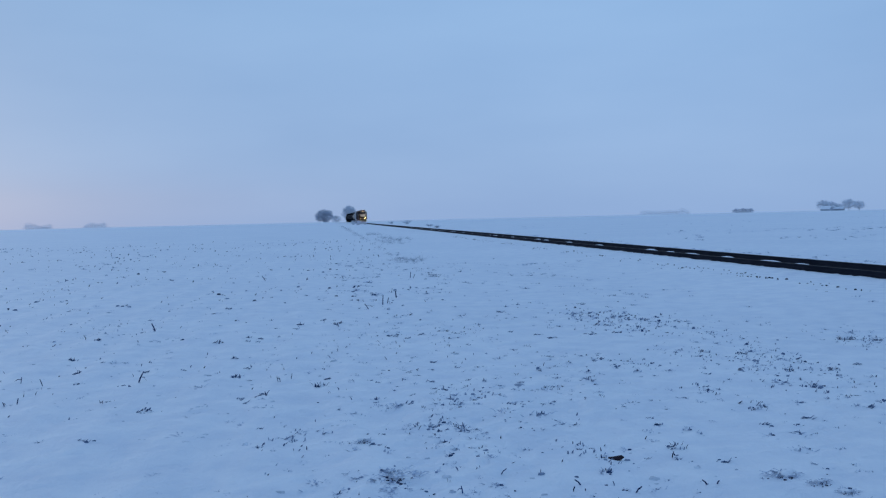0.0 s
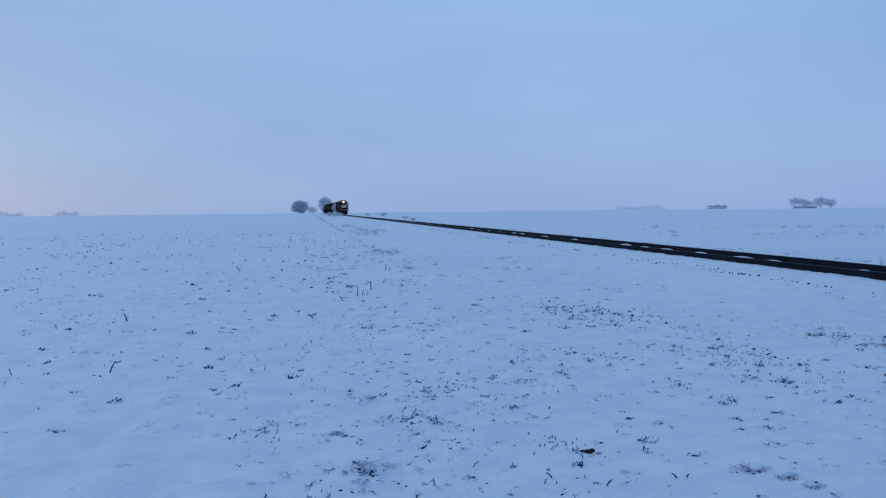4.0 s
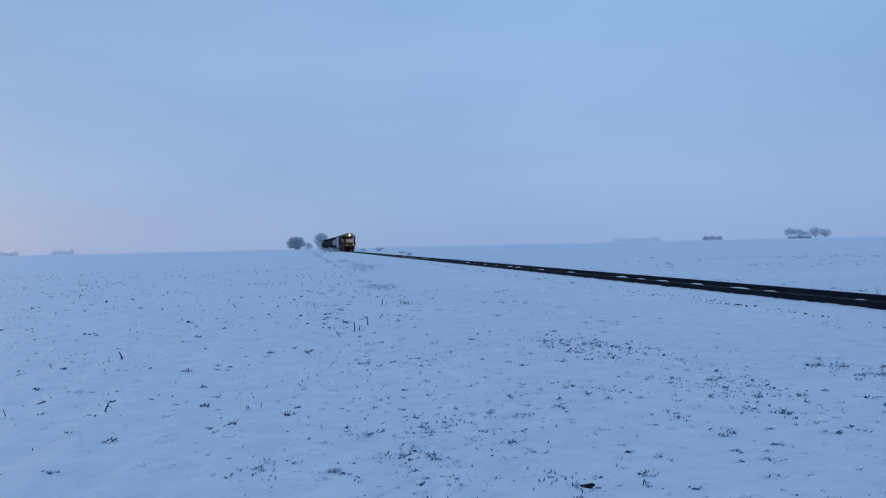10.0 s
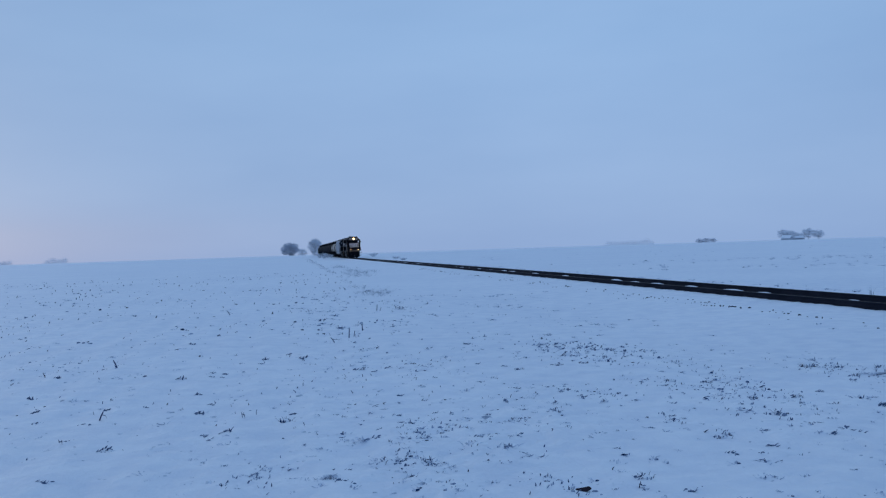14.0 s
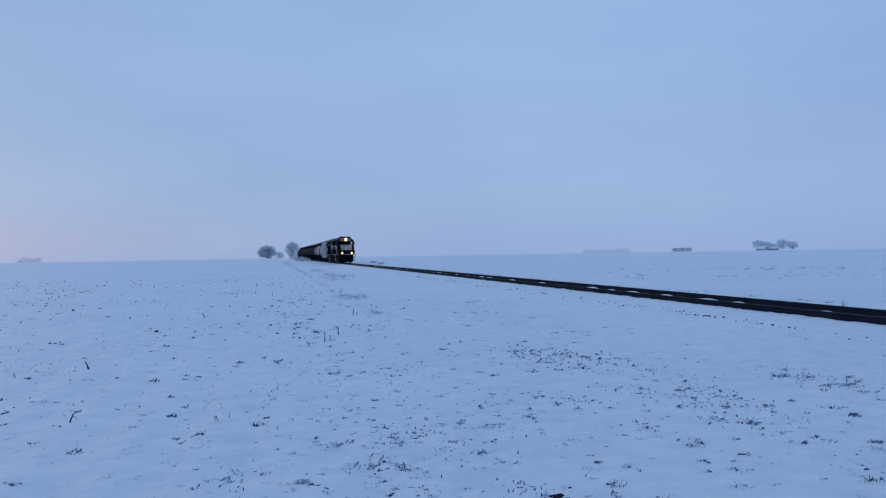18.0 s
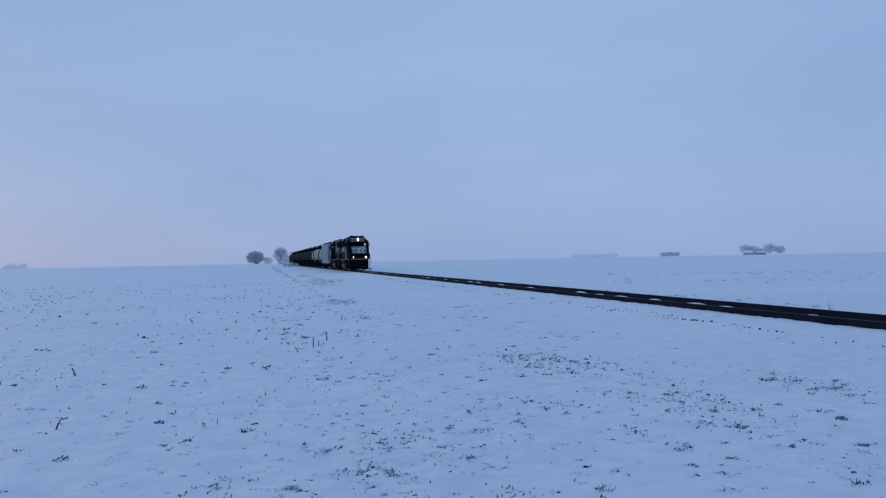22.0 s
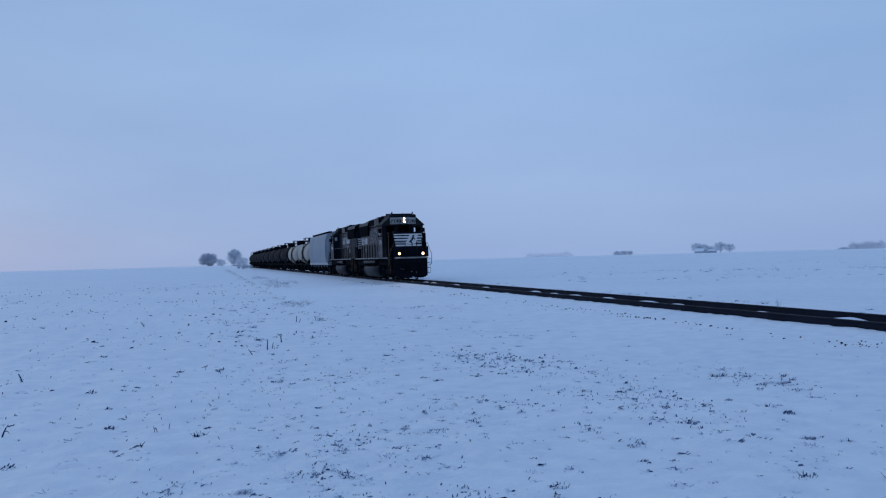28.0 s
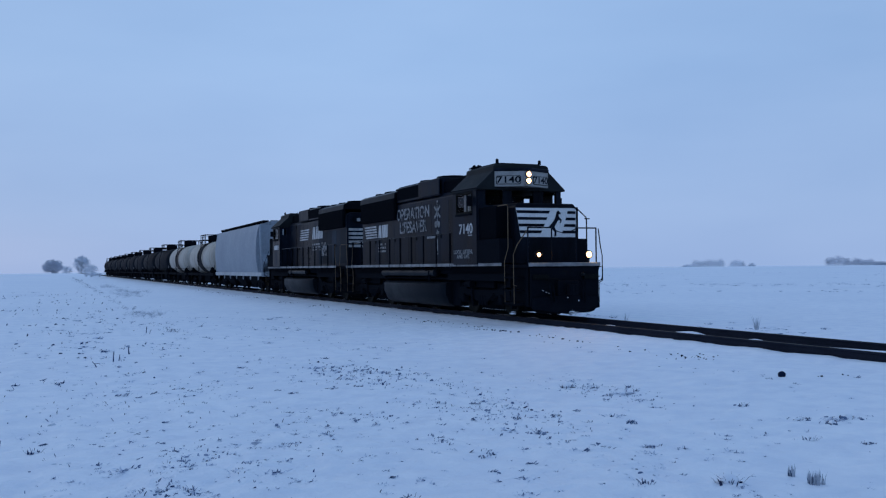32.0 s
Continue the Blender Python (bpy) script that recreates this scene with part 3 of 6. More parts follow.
def build_loco(name, label, lead):
    loco = tagged(new(name), label, "locomotive", "locomotives of the train")
    B, U = LOCO_BLACK, UNDER_BLACK
    # frame and walkways
    part("underframe", Shape().box(-1.18, 1.18, yl(1.15), yl(16.05), 1.30, 1.56).box(-0.9, 0.9, yl(0.1), yl(17.0), 1.05, 1.50), U, loco, bevel=0.02)
    for s in (-1, 1):
        part("air_pipe", Shape().tube([(s * 1.22, yl(1.3), 1.14), (s * 1.22, yl(15.9), 1.14)], 0.035), U, loco)
        part("frame_skirt", Shape().box(s * 1.05, s * 1.32, yl(1.3), yl(5.6), 1.10, 1.32), U, loco)
        part("frame_skirt", Shape().box(s * 1.05, s * 1.32, yl(12.0), yl(15.9), 1.10, 1.32), U, loco)
    if lead:
        rng = random.Random(8)
        for px, py, w in ((0.05, yl(-0.30), 0.30), (0.22, yl(-0.28), 0.20), (-1.42, yl(0.62), 0.24), (0.62, yl(-0.20), 0.12)):
            sh = Shape()
            for f, g in ((0.8, 0.0), (1.0, 0.05), (0.7, 0.12), (0.2, 0.16)):
                sh.loft([[(px + 0.5 * w * f * rng.uniform(0.7, 1.2) * math.cos(k * 0.9), py + 0.22 * w * f * math.sin(k * 0.9), 0.13 + g * w * 2) for k in range(7)] for g in (g, g + 0.03)])
            part("packed_snow", sh, SNOW, loco, "snow packed on the plough" if px > -1 else "snow packed on the step", smooth="all")
    part("walkway_deck", Shape().box(-1.50, 1.50, yl(1.15), yl(16.05), 1.56, 1.62), U, loco)
    for s in (-1, 1):
        # pale sill stripe broken at the stanchions
        edge = 1.15
        for k in range(9):
            nxt = 1.15 + (k + 1) * (14.9 / 9)
            part("sill_stripe", Shape().box(s * 1.497, s * 1.512, yl(edge) + 0.03, yl(nxt) - 0.03, 1.565, 1.665), SILL_PALE, loco, "grimy white sill stripe")
            edge = nxt
    for end, d0, d1 in ((-1, 0.0, 1.2), (1, 16.0, 16.75)):
        part("platform", Shape().box(-1.25, 1.25, yl(d0), yl(d1), 1.50, 1.60), U, loco, bevel=0.015)
        part("anticlimber", Shape().box(-1.22, 1.22, yl(-0.06 if end < 0 else 16.72), yl(0.03 if end < 0 else 16.81), 1.54, 1.65), SILL_PALE, loco, "grimy white end stripe", bevel=0.015)
        y = yl(-0.02 if end < 0 else 16.77)
        plate = [(-1.17, 1.5), (-1.17, 0.40), (-1.0, 0.20), (-0.8, 0.15), (0.8, 0.15), (1.0, 0.20), (1.17, 0.40), (1.17, 1.5)]
        part("pilot_plate", Shape().extrude(plate, min(y, y - end * 0.06), max(y, y - end * 0.06)), U, loco, "black pilot plate", bevel=0.01)
        sh = Shape()
        for s in (-1, 1):  # plough blade
            sh.loft([[(0.0, y + end * 0.32, 0.12), (0.0, y + end * 0.22, 0.70), (0.0, y + end * 0.16, 0.70), (0.0, y + end * 0.26, 0.12)],
                     [(s * 1.14, y + end * 0.08, 0.30), (s * 1.14, y + end * 0.05, 0.62), (s * 1.14, y, 0.62), (s * 1.14, y, 0.30)]])
        part("snow_plough", sh, U, loco, "black plough blade")
        # dark block added to close a see-through gap behind the pilot
        part("end_frame", Shape().box(-1.02, 1.02, yl(0.1 if end < 0 else 15.75), yl(1.2 if end < 0 else 16.7), 0.55, 1.50), U, loco, bevel=0.03)
        part("draft_gear_box", Shape().box(-0.36, 0.36, min(y, y + end * 0.2), max(y, y + end * 0.2), 0.66, 1.12), U, loco, bevel=0.03)
        coupler(loco, end * LOCO_HALF, end)
        for x in (-0.62, -0.5, 0.5, 0.62):
            part("air_hose", Shape().tube([(x, y + end * 0.03, 1.15), (x, y + end * 0.16, 0.95), (x * 0.95, y + end * 0.2, 0.6), (x * 0.9, y + end * 0.16, 0.42)], 0.022), U, loco)
        if lead and end < 0:
            for x, z in ((-0.85, 0.84), (-0.74, 0.79), (-0.65, 0.76), (0.22, 1.02)):
                part("hose_coupling", Shape().lathe([(0.0, 0.010), (0.02, 0.017), (0.06, 0.015), (0.07, 0.008)], (x, y - 0.10, z), (0.3, -1, -0.2), 9), SILL_PALE, loco, "pale hose coupling")
            part("cable_socket", Shape().lathe([(0.0, 0.05), (0.05, 0.05), (0.08, 0.04), (0.10, 0.02)], (0.56, y - 0.03, 1.30), (0, -1, 0), 14), CAB_ROOF, loco, "dull dark cable socket cover")
            part("uncoupling_lever", Shape().tube([(-1.12, y - 0.10, 1.22), (-0.35, y - 0.12, 1.18), (-0.12, y - 0.22, 1.02)], 0.014), STEEL, loco)
            for x, z in ((-0.06, 0.62), (0.31, 0.52), (0.14, 0.29)):
                part("snow_clot", Shape().lathe([(0.0, 0.020), (0.02, 0.016), (0.03, 0.006)], (x, y - 0.22, z), (0.2, -1, 0.4), 7), SNOW, loco, "clot of snow stuck to the plough")
        for x in (-0.85, 0.85):
            part("hose_rack", Shape().box(x - 0.25, x + 0.25, min(y, y + end * 0.09), max(y, y + end * 0.09), 1.16, 1.30), STEEL, loco, bevel=0.01)
        for s in (-1, 1):
            # step well with treads and curved grab irons
            base, reach = (yl(0.72), 0.29) if end < 0 else (yl(16.30), 0.40)
            part("step_well", Shape().box(s * 1.06, s * 1.12, base - 0.58, base + 0.58, 0.36, 1.56).box(s * 1.06, s * 1.18, base - 0.58 * end * -1 - 0.02, base - 0.58 * end * -1 + 0.02, 0.40, 1.56), U, loco)
            for k in range(3):
                z = 0.44 + k * 0.38
                part("step_tread", Shape().box(s * 1.12, s * 1.50, base - reach, base + reach, z, z + 0.035), U, loco)
            if end < 0 and s < 0:
                part("grab_iron", Shape().tube([(s * 1.49, yl(1.0), 1.10), (s * 1.49, yl(1.0), 1.70), (s * 1.49, yl(0.76), 2.10), (s * 1.49, yl(0.75), 3.30), (s * 1.48, yl(0.83), 3.40), (s * 1.40, yl(1.60), 3.40)], 0.014), STEP_TINT, loco, "worn tan grab iron")
            if end < 0:
                if s < 0:
                    part("grab_iron", Shape().tube([(s * 1.20, yl(0.02), 2.66), (s * 1.42, yl(0.30), 2.20), (s * 1.49, yl(0.43), 1.90), (s * 1.49, yl(0.43), 1.0), (s * 1.40, yl(0.43), 0.97)], 0.015), STEP_TINT, loco, "worn tan grab iron")
                else:
                    part("grab_iron", Shape().tube([(1.20, yl(0.02), 2.66), (1.45, yl(0.30), 2.16), (1.60, yl(0.43), 1.86), (1.60, yl(0.43), 1.26), (1.57, yl(0.43), 1.12), (1.42, yl(0.43), 1.06)], 0.017), B, loco)
                    part("step_grab", Shape().tube([(1.36, yl(0.30), 1.40), (1.40, yl(0.30), 1.52), (1.52, yl(0.30), 1.52), (1.52, yl(0.30), 1.10), (1.38, yl(0.30), 1.02)], 0.017), B, loco)
            else:
                for dy, curve in ((-0.44, -1), (0.44, 1)):
                    yy = base + dy
                    top = 3.35 if (end < 0 and curve > 0) else 2.65
                    part("grab_iron", Shape().tube([(s * 1.47, yy, 0.80), (s * 1.49, yy, 1.45), (s * 1.50, yy - curve * 0.12, 1.75), (s * 1.50, yy - curve * 0.02, 2.15), (s * 1.50, yy, top - 0.08), (s * 1.46, yy + curve * 0.05, top), (s * 1.34, yy + curve * 0.35, top)], 0.014), STEP_TINT, loco, "worn pale grab iron")
            part("step_side", Shape().tube([(s * 1.48, base - reach, 1.0), (s * 1.48, base - reach, 0.45), (s * 1.48, base + reach, 0.45), (s * 1.48, base + reach, 1.3)], 0.012), STEP_TINT, loco)
        # end railing
        for x in (-1.22, -0.42, 0.42, 1.12):
            part("end_stanchion", Shape().tube([(x, y - end * 0.05, 1.6), (x, y - end * 0.05, 2.70)], 0.024), B, loco)
        for x in (-1, 1):
            part("end_handrail", Shape().tube([(x * (1.22 if x < 0 else 1.12), y - end * 0.05, 2.68), (x * 0.42, y - end * 0.05, 2.68)], 0.022), B, loco)
        part("safety_chain", Shape().tube([(-0.42, y - end * 0.05, 2.66), (-0.2, y - end * 0.03, 2.56), (0.0, y - end * 0.03, 2.52), (0.2, y - end * 0.03, 2.56), (0.42, y - end * 0.05, 2.66)], 0.014), B, loco)
    # side handrail
    for s in (-1, 1):
        for k in range(10):
            d = 5.0 + k * 1.2
            part("handrail_stanchion", Shape().tube([(s * 1.49, yl(d), 1.45), (s * 1.49, yl(d), 2.70)], 0.033), U, loco)
        part("handrail", Shape().tube([(s * 1.49, yl(4.9), 2.70), (s * 1.49, yl(15.9), 2.70), (s * 1.47, yl(16.1), 2.6)], 0.020), B, loco)
    # tanks
    tank = [(-1.44, 0.94), (-1.44, 0.62), (-1.28, 0.28), (-1.05, 0.16), (1.05, 0.16), (1.28, 0.28), (1.44, 0.62), (1.44, 0.94), (1.34, 1.02), (-1.34, 1.02)]
    t0, t1 = (5.85, 12.1) if lead else (5.0, 11.1)
    sh = Shape().loft([[(x * 0.90, yl(t0), z) for x, z in tank], [(x, yl(t0 + 0.25), z) for x, z in tank], [(x, yl(t1 - 0.3), z) for x, z in tank], [(x * 0.9, yl(t1), z) for x, z in tank]])
    r0, r1 = (6.55, 5.6) if lead else (6.3, 3.8)
    e0, e1 = (5.2, 7.0) if lead else (10.9, 12.1)
    # dark box added to fill the open gap at the end of the fuel tank
    part("equipment_box", Shape().box(-1.02, 1.02, yl(e0), yl(e1), 0.20, 1.10), U, loco, bevel=0.03)
    part("fuel_tank", sh, TANK_GREY, loco, "dull grey fuel tank", smooth=True)
    for s in (-1, 1):
        part("air_reservoir", Shape().lathe([(0, 0.05), (0.06, 0.135), (r1 - 0.06, 0.135), (r1, 0.05)], (s * 1.33, yl(r0), 1.345), (0, 1, 0), 14), TANK_GREY, loco, "grey air reservoir", smooth=True)
        part("battery_box", Shape().box(s * 1.02, s * 1.555, yl(1.20), yl(2.76), 1.66, 2.40), U, loco)
        part("fuel_filler", Shape().tube([(s * 1.42, yl(7.0), 1.05), (s * 1.44, yl(7.0), 1.42)], 0.05), U, loco)
    for cy in (3.2, 14.0):
        truck(loco, yl(cy), 2.74, 0.508, True, LOCO_GEAR)
    # long hood with its doors
    hood = [(-0.95, 1.62), (-0.95, 4.08), (-0.82, 4.24), (0.82, 4.24), (0.95, 4.08), (0.95, 1.62)]
    part("long_hood", Shape().extrude(hood, yl(4.5), yl(16.05)), B, loco, "black hood with rows of doors", bevel=0.02)
    for s in (-1, 1):
        for k in range(13):
            d = 5.5 + k * 0.80
            top = 3.95 if d < 11 else 3.46
            door = part("hood_door", Shape().box(s * 0.948, s * 0.955, yl(d), yl(d + 0.765), 1.78, top), B if lead or d < 10.8 else DOOR_GREY, loco)
            if k % 3 == 1:
                part("door_latch", Shape().box(s * 0.955, s * 0.975, yl(d + 0.66), yl(d + 0.72), 2.6, 2.75), STEEL, door)
        # radiator grilles, air intake and dynamic brake box
        part("radiator_grille", Shape().box(s * 0.94, s * 1.10, yl(11.5), yl(15.85), 3.52, 4.40), GRILLE_RECESS_BLACK, loco, "black radiator grille", bevel=0.02)
        for k in range(6):
            part("grille_slat", Shape().box(s * 1.10, s * 1.113, yl(11.55), yl(15.8), 3.62 + k * 0.125, 3.69 + k * 0.125), GRILLE_RECESS_BLACK, loco)
        part("intake_grille", Shape().box(s * 0.90, s * 0.99, yl(9.12), yl(11.4), 4.26, 4.74), GRILLE_RECESS_BLACK, loco, "black air intake", bevel=0.015)
        part("roof_shoulder", Shape().box(s * 0.86, s * 1.0, yl(7.05), yl(9.1), 4.20, 4.82), B, loco, bevel=0.03)
    cowl = [(-0.98, 4.18), (-0.98, 4.74), (-0.86, 4.84), (0.86, 4.84), (0.98, 4.74), (0.98, 4.18)]
    part("brake_blister", Shape().extrude(cowl, yl(7.05), yl(11.45)), B, loco, bevel=0.02)
    rad = [(-1.09, 4.38), (-1.07, 4.62), (-0.86, 4.72), (0.86, 4.72), (1.07, 4.62), (1.09, 4.38)]
    part("radiator_roof", Shape().extrude(rad, yl(11.5), yl(15.95)), B, loco, bevel=0.02)
    for d, z, r in ((8.0, 4.84, 0.62), (9.7, 4.84, 0.62), (12.4, 4.72, 0.64), (13.8, 4.72, 0.64), (15.1, 4.72, 0.60)):
        fan = part("roof_fan", Shape().lathe([(0, r), (0.11, r), (0.13, r * 0.93), (0.08, r * 0.9), (0.08, 0.1), (0.11, 0.08)], (0, yl(d), z), (0, 0, 1), 22), U, loco, "round roof fan", smooth=True)
        for k in range(6):
            a = k * math.pi / 6
            part("fan_guard_bar", Shape().tube([(-r * math.cos(a), yl(d) - r * math.sin(a), z + 0.12), (r * math.cos(a), yl(d) + r * math.sin(a), z + 0.12)], 0.012, 4), U, fan)
    # blacker than the hood: shade of the recess behind the cab is in the colour
    part("filter_hatch", Shape().extrude([(-0.80, 4.2), (-0.80, 4.66), (-0.68, 4.76), (0.68, 4.76), (0.80, 4.66), (0.80, 4.2)], yl(4.75), yl(7.05)), GRILLE_RECESS_BLACK, loco, "dark filter hatch behind the cab", bevel=0.03)
    part("exhaust_stack", Shape().box(-0.28, 0.28, yl(6.1), yl(6.8), 4.74, 4.86), U, loco, bevel=0.04)
    # hood end with number box and stripes
    y = yl(16.05)
    for k in range(5):
        part("end_stripe", Shape().box(-0.86, 0.86, y + 0.002, y + 0.010, 2.55 + k * 0.20, 2.67 + k * 0.20), MARK_WHITE, loco)
    part("rear_number_box", Shape().box(-0.62, 0.62, y, y + 0.08, 3.74, 4.02), U, loco, "dark rear number box", bevel=0.015)
    for k in range(4):
        part("rear_number_bar", Shape().box(-0.46 + 0.25 * k, -0.29 + 0.25 * k, y + 0.08, y + 0.086, 3.80, 3.96), MARK_WHITE, loco)
    part("rear_headlight", Shape().lathe([(0, 0.11), (0.09, 0.11), (0.08, 0.08)], (-0.0, y + 0.02, 4.10), (0, 1, 0), 12), U, loco)
    # cab: walls round real window openings
    cab = [(-1.63, 4.0), (-1.63, 4.06), (-1.02, 4.62), (-1.0, 4.78), (-0.90, 4.84), (0.90, 4.84), (1.0, 4.78), (1.02, 4.62), (1.63, 4.06), (1.63, 4.0)]
    part("cab_roof", Shape().loft([[(x, yc(2.72), z) for x, z in cab], [(x, yc(4.95), z) for x, z in cab]]), CAB_ROOF, loco, "dusty sloped cab roof toned paler for skylight", bevel=0.02)
    part("roof_hatch", Shape().box(-0.80, 0.80, yc(2.9), yc(4.4), 4.84, 4.90), B, loco, bevel=0.03)
    for s in (-1, 1):
        x0, x1 = (s * 1.56, s * 1.50)
        wall = Shape().box(x0, x1, yc(2.9), yc(4.85), 1.62, 3.30).box(x0, x1, yc(2.9), yc(4.85), 3.96, 4.08)
        wall.box(x0, x1, yc(2.9), yc(3.25), 3.30, 3.96).box(x0, x1, yc(4.52), yc(4.85), 3.30, 3.96)
        part("cab_side", wall, B, loco)
        frame = part("window_frame", Shape().box(s * 1.55, s * 1.58, yc(3.22), yc(4.55), 3.92, 3.98).box(s * 1.55, s * 1.58, yc(3.22), yc(4.55), 3.28, 3.34).box(s * 1.55, s * 1.58, yc(3.22), yc(3.28), 3.34, 3.92).box(s * 1.55, s * 1.58, yc(4.49), yc(4.55), 3.34, 3.92).box(s * 1.545, s * 1.575, yc(3.62), yc(3.67), 3.34, 3.92), STEEL, loco, "dull metal window frame")
        for a, b in ((3.28, 3.62), (3.67, 4.49)):
            pane = part("pane", Shape().box(s * 1.553, s * 1.558, yc(a), yc(b), 3.34, 3.92), GLASS, frame)
            pane.visible_shadow = False
        part("arm_rest", Shape().box(s * 1.56, s * 1.63, yc(3.25), yc(4.5), 3.22, 3.27), U, loco)
        part("window_blind", Shape().box(s * 1.46, s * 1.47, yc(3.3), yc(4.1), 3.36, 3.92), BLIND, loco, "pale sliding window panel inside")
        part("rain_gutter", Shape().tube([(s * 1.62, yc(2.75), 4.04), (s * 1.62, yc(4.93), 4.07)], 0.02), U, loco)
        part("mirror", Shape().box(s * 1.58, s * 1.76, yc(3.18), yc(3.21), 3.50, 3.82), U, loco)
    front = Shape().box(-1.50, 1.50, yc(2.86), yc(2.92), 1.62, 3.52).box(-1.50, 1.50, yc(2.86), yc(2.92), 4.0, 4.10)
    for a, b in ((-1.50, -1.25), (-0.62, -0.30), (0.50, 0.86), (1.36, 1.50)):
        front.box(a, b, yc(2.86), yc(2.92), 3.52, 4.0)
    part("cab_front", front, B, loco)
    for a, b in ((-1.25, -0.62), (-0.30, 0.50), (0.86, 1.36)):
        pane = part("windscreen", Shape().box(a, b, yc(2.88), yc(2.885), 3.52, 4.0), GLASS, loco, "windscreen pane")
        pane.visible_shadow = False
    back = Shape().box(-1.50, 1.50, yc(4.80), yc(4.86), 1.62, 3.56).box(-1.50, 1.50, yc(4.80), yc(4.86), 3.90, 4.10)
    for a, b in ((-1.50, -1.40), (-1.12, 1.14), (1.38, 1.50)):
        back.box(a, b, yc(4.80), yc(4.86), 3.56, 3.90)
    part("cab_back", back, B, loco)
    part("cab_floor", Shape().box(-1.50, 1.50, yc(2.92), yc(4.8), 1.62, 1.75), U, loco)
    part("control_stand", Shape().box(-0.7, -0.2, yc(3.2), yc(3.7), 1.75, 3.45), U, loco, bevel=0.04)
    part("seat_back", Shape().box(-1.2, -0.75, yc(4.3), yc(4.45), 2.5, 3.5), U, loco, bevel=0.06)
    # black block added where the nose side lies in shade
    for s in (-1, 1):
        part("equipment_cabinet", Shape().box(s * 1.0, s * 1.48, yl(1.57), yl(2.74), 2.40, 3.42), GRILLE_RECESS_BLACK, loco, "dark block standing for the shaded recess beside the nose", bevel=0.02)
    # headlight panel over the windscreen
    y = yc(2.72)
    wedge = [(-0.98, y + 0.12), (-0.98, y - 0.01), (-0.13, y - 0.40), (0.13, y - 0.40), (0.98, y - 0.01), (0.98, y + 0.12)]
    part("number_panel", Shape().extrude(wedge, 4.10, 4.60, "z"), NUMBER_GREY, loco, "grimy white wedge panel with number boards", bevel=0.01)
    part("panel_visor", Shape().extrude([(u * 1.02, w - 0.03) for u, w in wedge], 4.60, 4.70, "z"), B, loco, bevel=0.015)
    part("headlight_mount", Shape().extrude([(0.15 * math.cos(k * 0.524), 4.34 + 0.24 * math.sin(k * 0.524)) for k in range(12)], y - 0.44, y - 0.30), NUMBER_GREY, loco)
    for s in (-1, 1):
        turn = Matrix.Translation((s * 0.58, y - 0.197, 4.31)) @ Matrix.Rotation(radians(24.6 * s), 4, "Z")
        rim = [(-0.36, -0.14), (0.36, -0.14), (0.40, -0.10), (0.40, 0.10), (0.36, 0.14), (-0.36, 0.14), (-0.40, 0.10), (-0.40, -0.10)]
        board = part("number_board", Shape().extrude(rim, -0.014, 0.02), U, loco, "framed number board", at=turn)
        part("board_face", Shape().extrude([(u * 0.95, w * 0.88) for u, w in rim], -0.020, -0.012), NUMBER_GREY, board)
        if lead:
            lettering("number", "7140", 0.20, B, board, pose(0, -0.022, 0, 90, 0, 0), stretch=1.38, bold=0.005)
        else:
            part("number_bar", Shape().box(-0.27, 0.27, -0.026, -0.020, -0.08, 0.08), B, board)
    for z in (4.275, 4.485):
        ring = part("headlight_housing", Shape().lathe([(0.0, 0.100), (0.06, 0.100), (0.06, 0.085), (0.02, 0.08)], (0, y - 0.42, z), (0, -1, 0), 20), U, loco)
        if lead:
            part("reflector_rim", Shape().lathe([(0.0, 0.090), (0.012, 0.088), (0.016, 0.05)], (0, y - 0.482, z), (0, -1, 0), 20), LAMP_RIM, ring, "glowing amber reflector rim")
        part("headlight", Shape().lathe([(0.0, 0.050), (0.02, 0.046), (0.032, 0.022)], (0, y - 0.485, z), (0, -1, 0), 18), HEADLIGHT if lead else GLASS, ring, "lit headlight" if lead else "unlit headlight", smooth=True)
    for x, d, hgt in ((-0.78, 2.8, 0.12), (0.78, 2.8, 0.12), (-0.55, 4.55, 0.10)):
        part("roof_beacon", Shape().lathe([(0, 0.05), (hgt, 0.05), (hgt + 0.03, 0.02)], (x, yl(d), 4.88), (0, 0, 1), 10), U, loco)
    part("antenna", Shape().box(-0.10, 0.10, yl(3.9), yl(4.3), 4.9, 4.95), U, loco)
    part("whip_antenna", Shape().tube([(0.2, yl(3.6), 4.88), (0.2, yl(3.6), 5.02)], 0.012), U, loco)
    horn = Shape()
    for dx, ln in ((-0.12, 0.30), (0.0, 0.38), (0.12, 0.26)):
        horn.lathe([(0, 0.02), (ln * 0.6, 0.035), (ln, 0.08)], (-0.75 + dx, yl(4.6), 4.90), (0, -1, 0), 10)
    part("air_horn", horn.tube([(-0.92, yl(4.62), 4.88), (-0.58, yl(4.62), 4.88)], 0.025).tube([(-0.75, yl(4.62), 4.78), (-0.75, yl(4.62), 4.9)], 0.03), U, loco)
    # short nose
    nose = Shape()
    n_out = [(-1.07, 1.60), (-1.07, 3.37), (-0.98, 3.48), (0.98, 3.48), (1.07, 3.37), (1.07, 1.60)]
    nose.loft([[(x, yl(1.05), z) for x, z in n_out], [(x * 1.0, yl(2.88), z + (0.04 if z > 2 else 0)) for x, z in n_out]])
    part("short_nose", nose, B, loco, "black short nose", bevel=0.03)
    y = yl(1.05)
    part("nose_panel", Shape().extrude([(-0.90, 2.44), (1.06, 2.44), (1.06, 3.345), (-1.06, 3.325)], y - 0.010, y), PANEL_WHITE, loco, "white nose panel with dark bars")
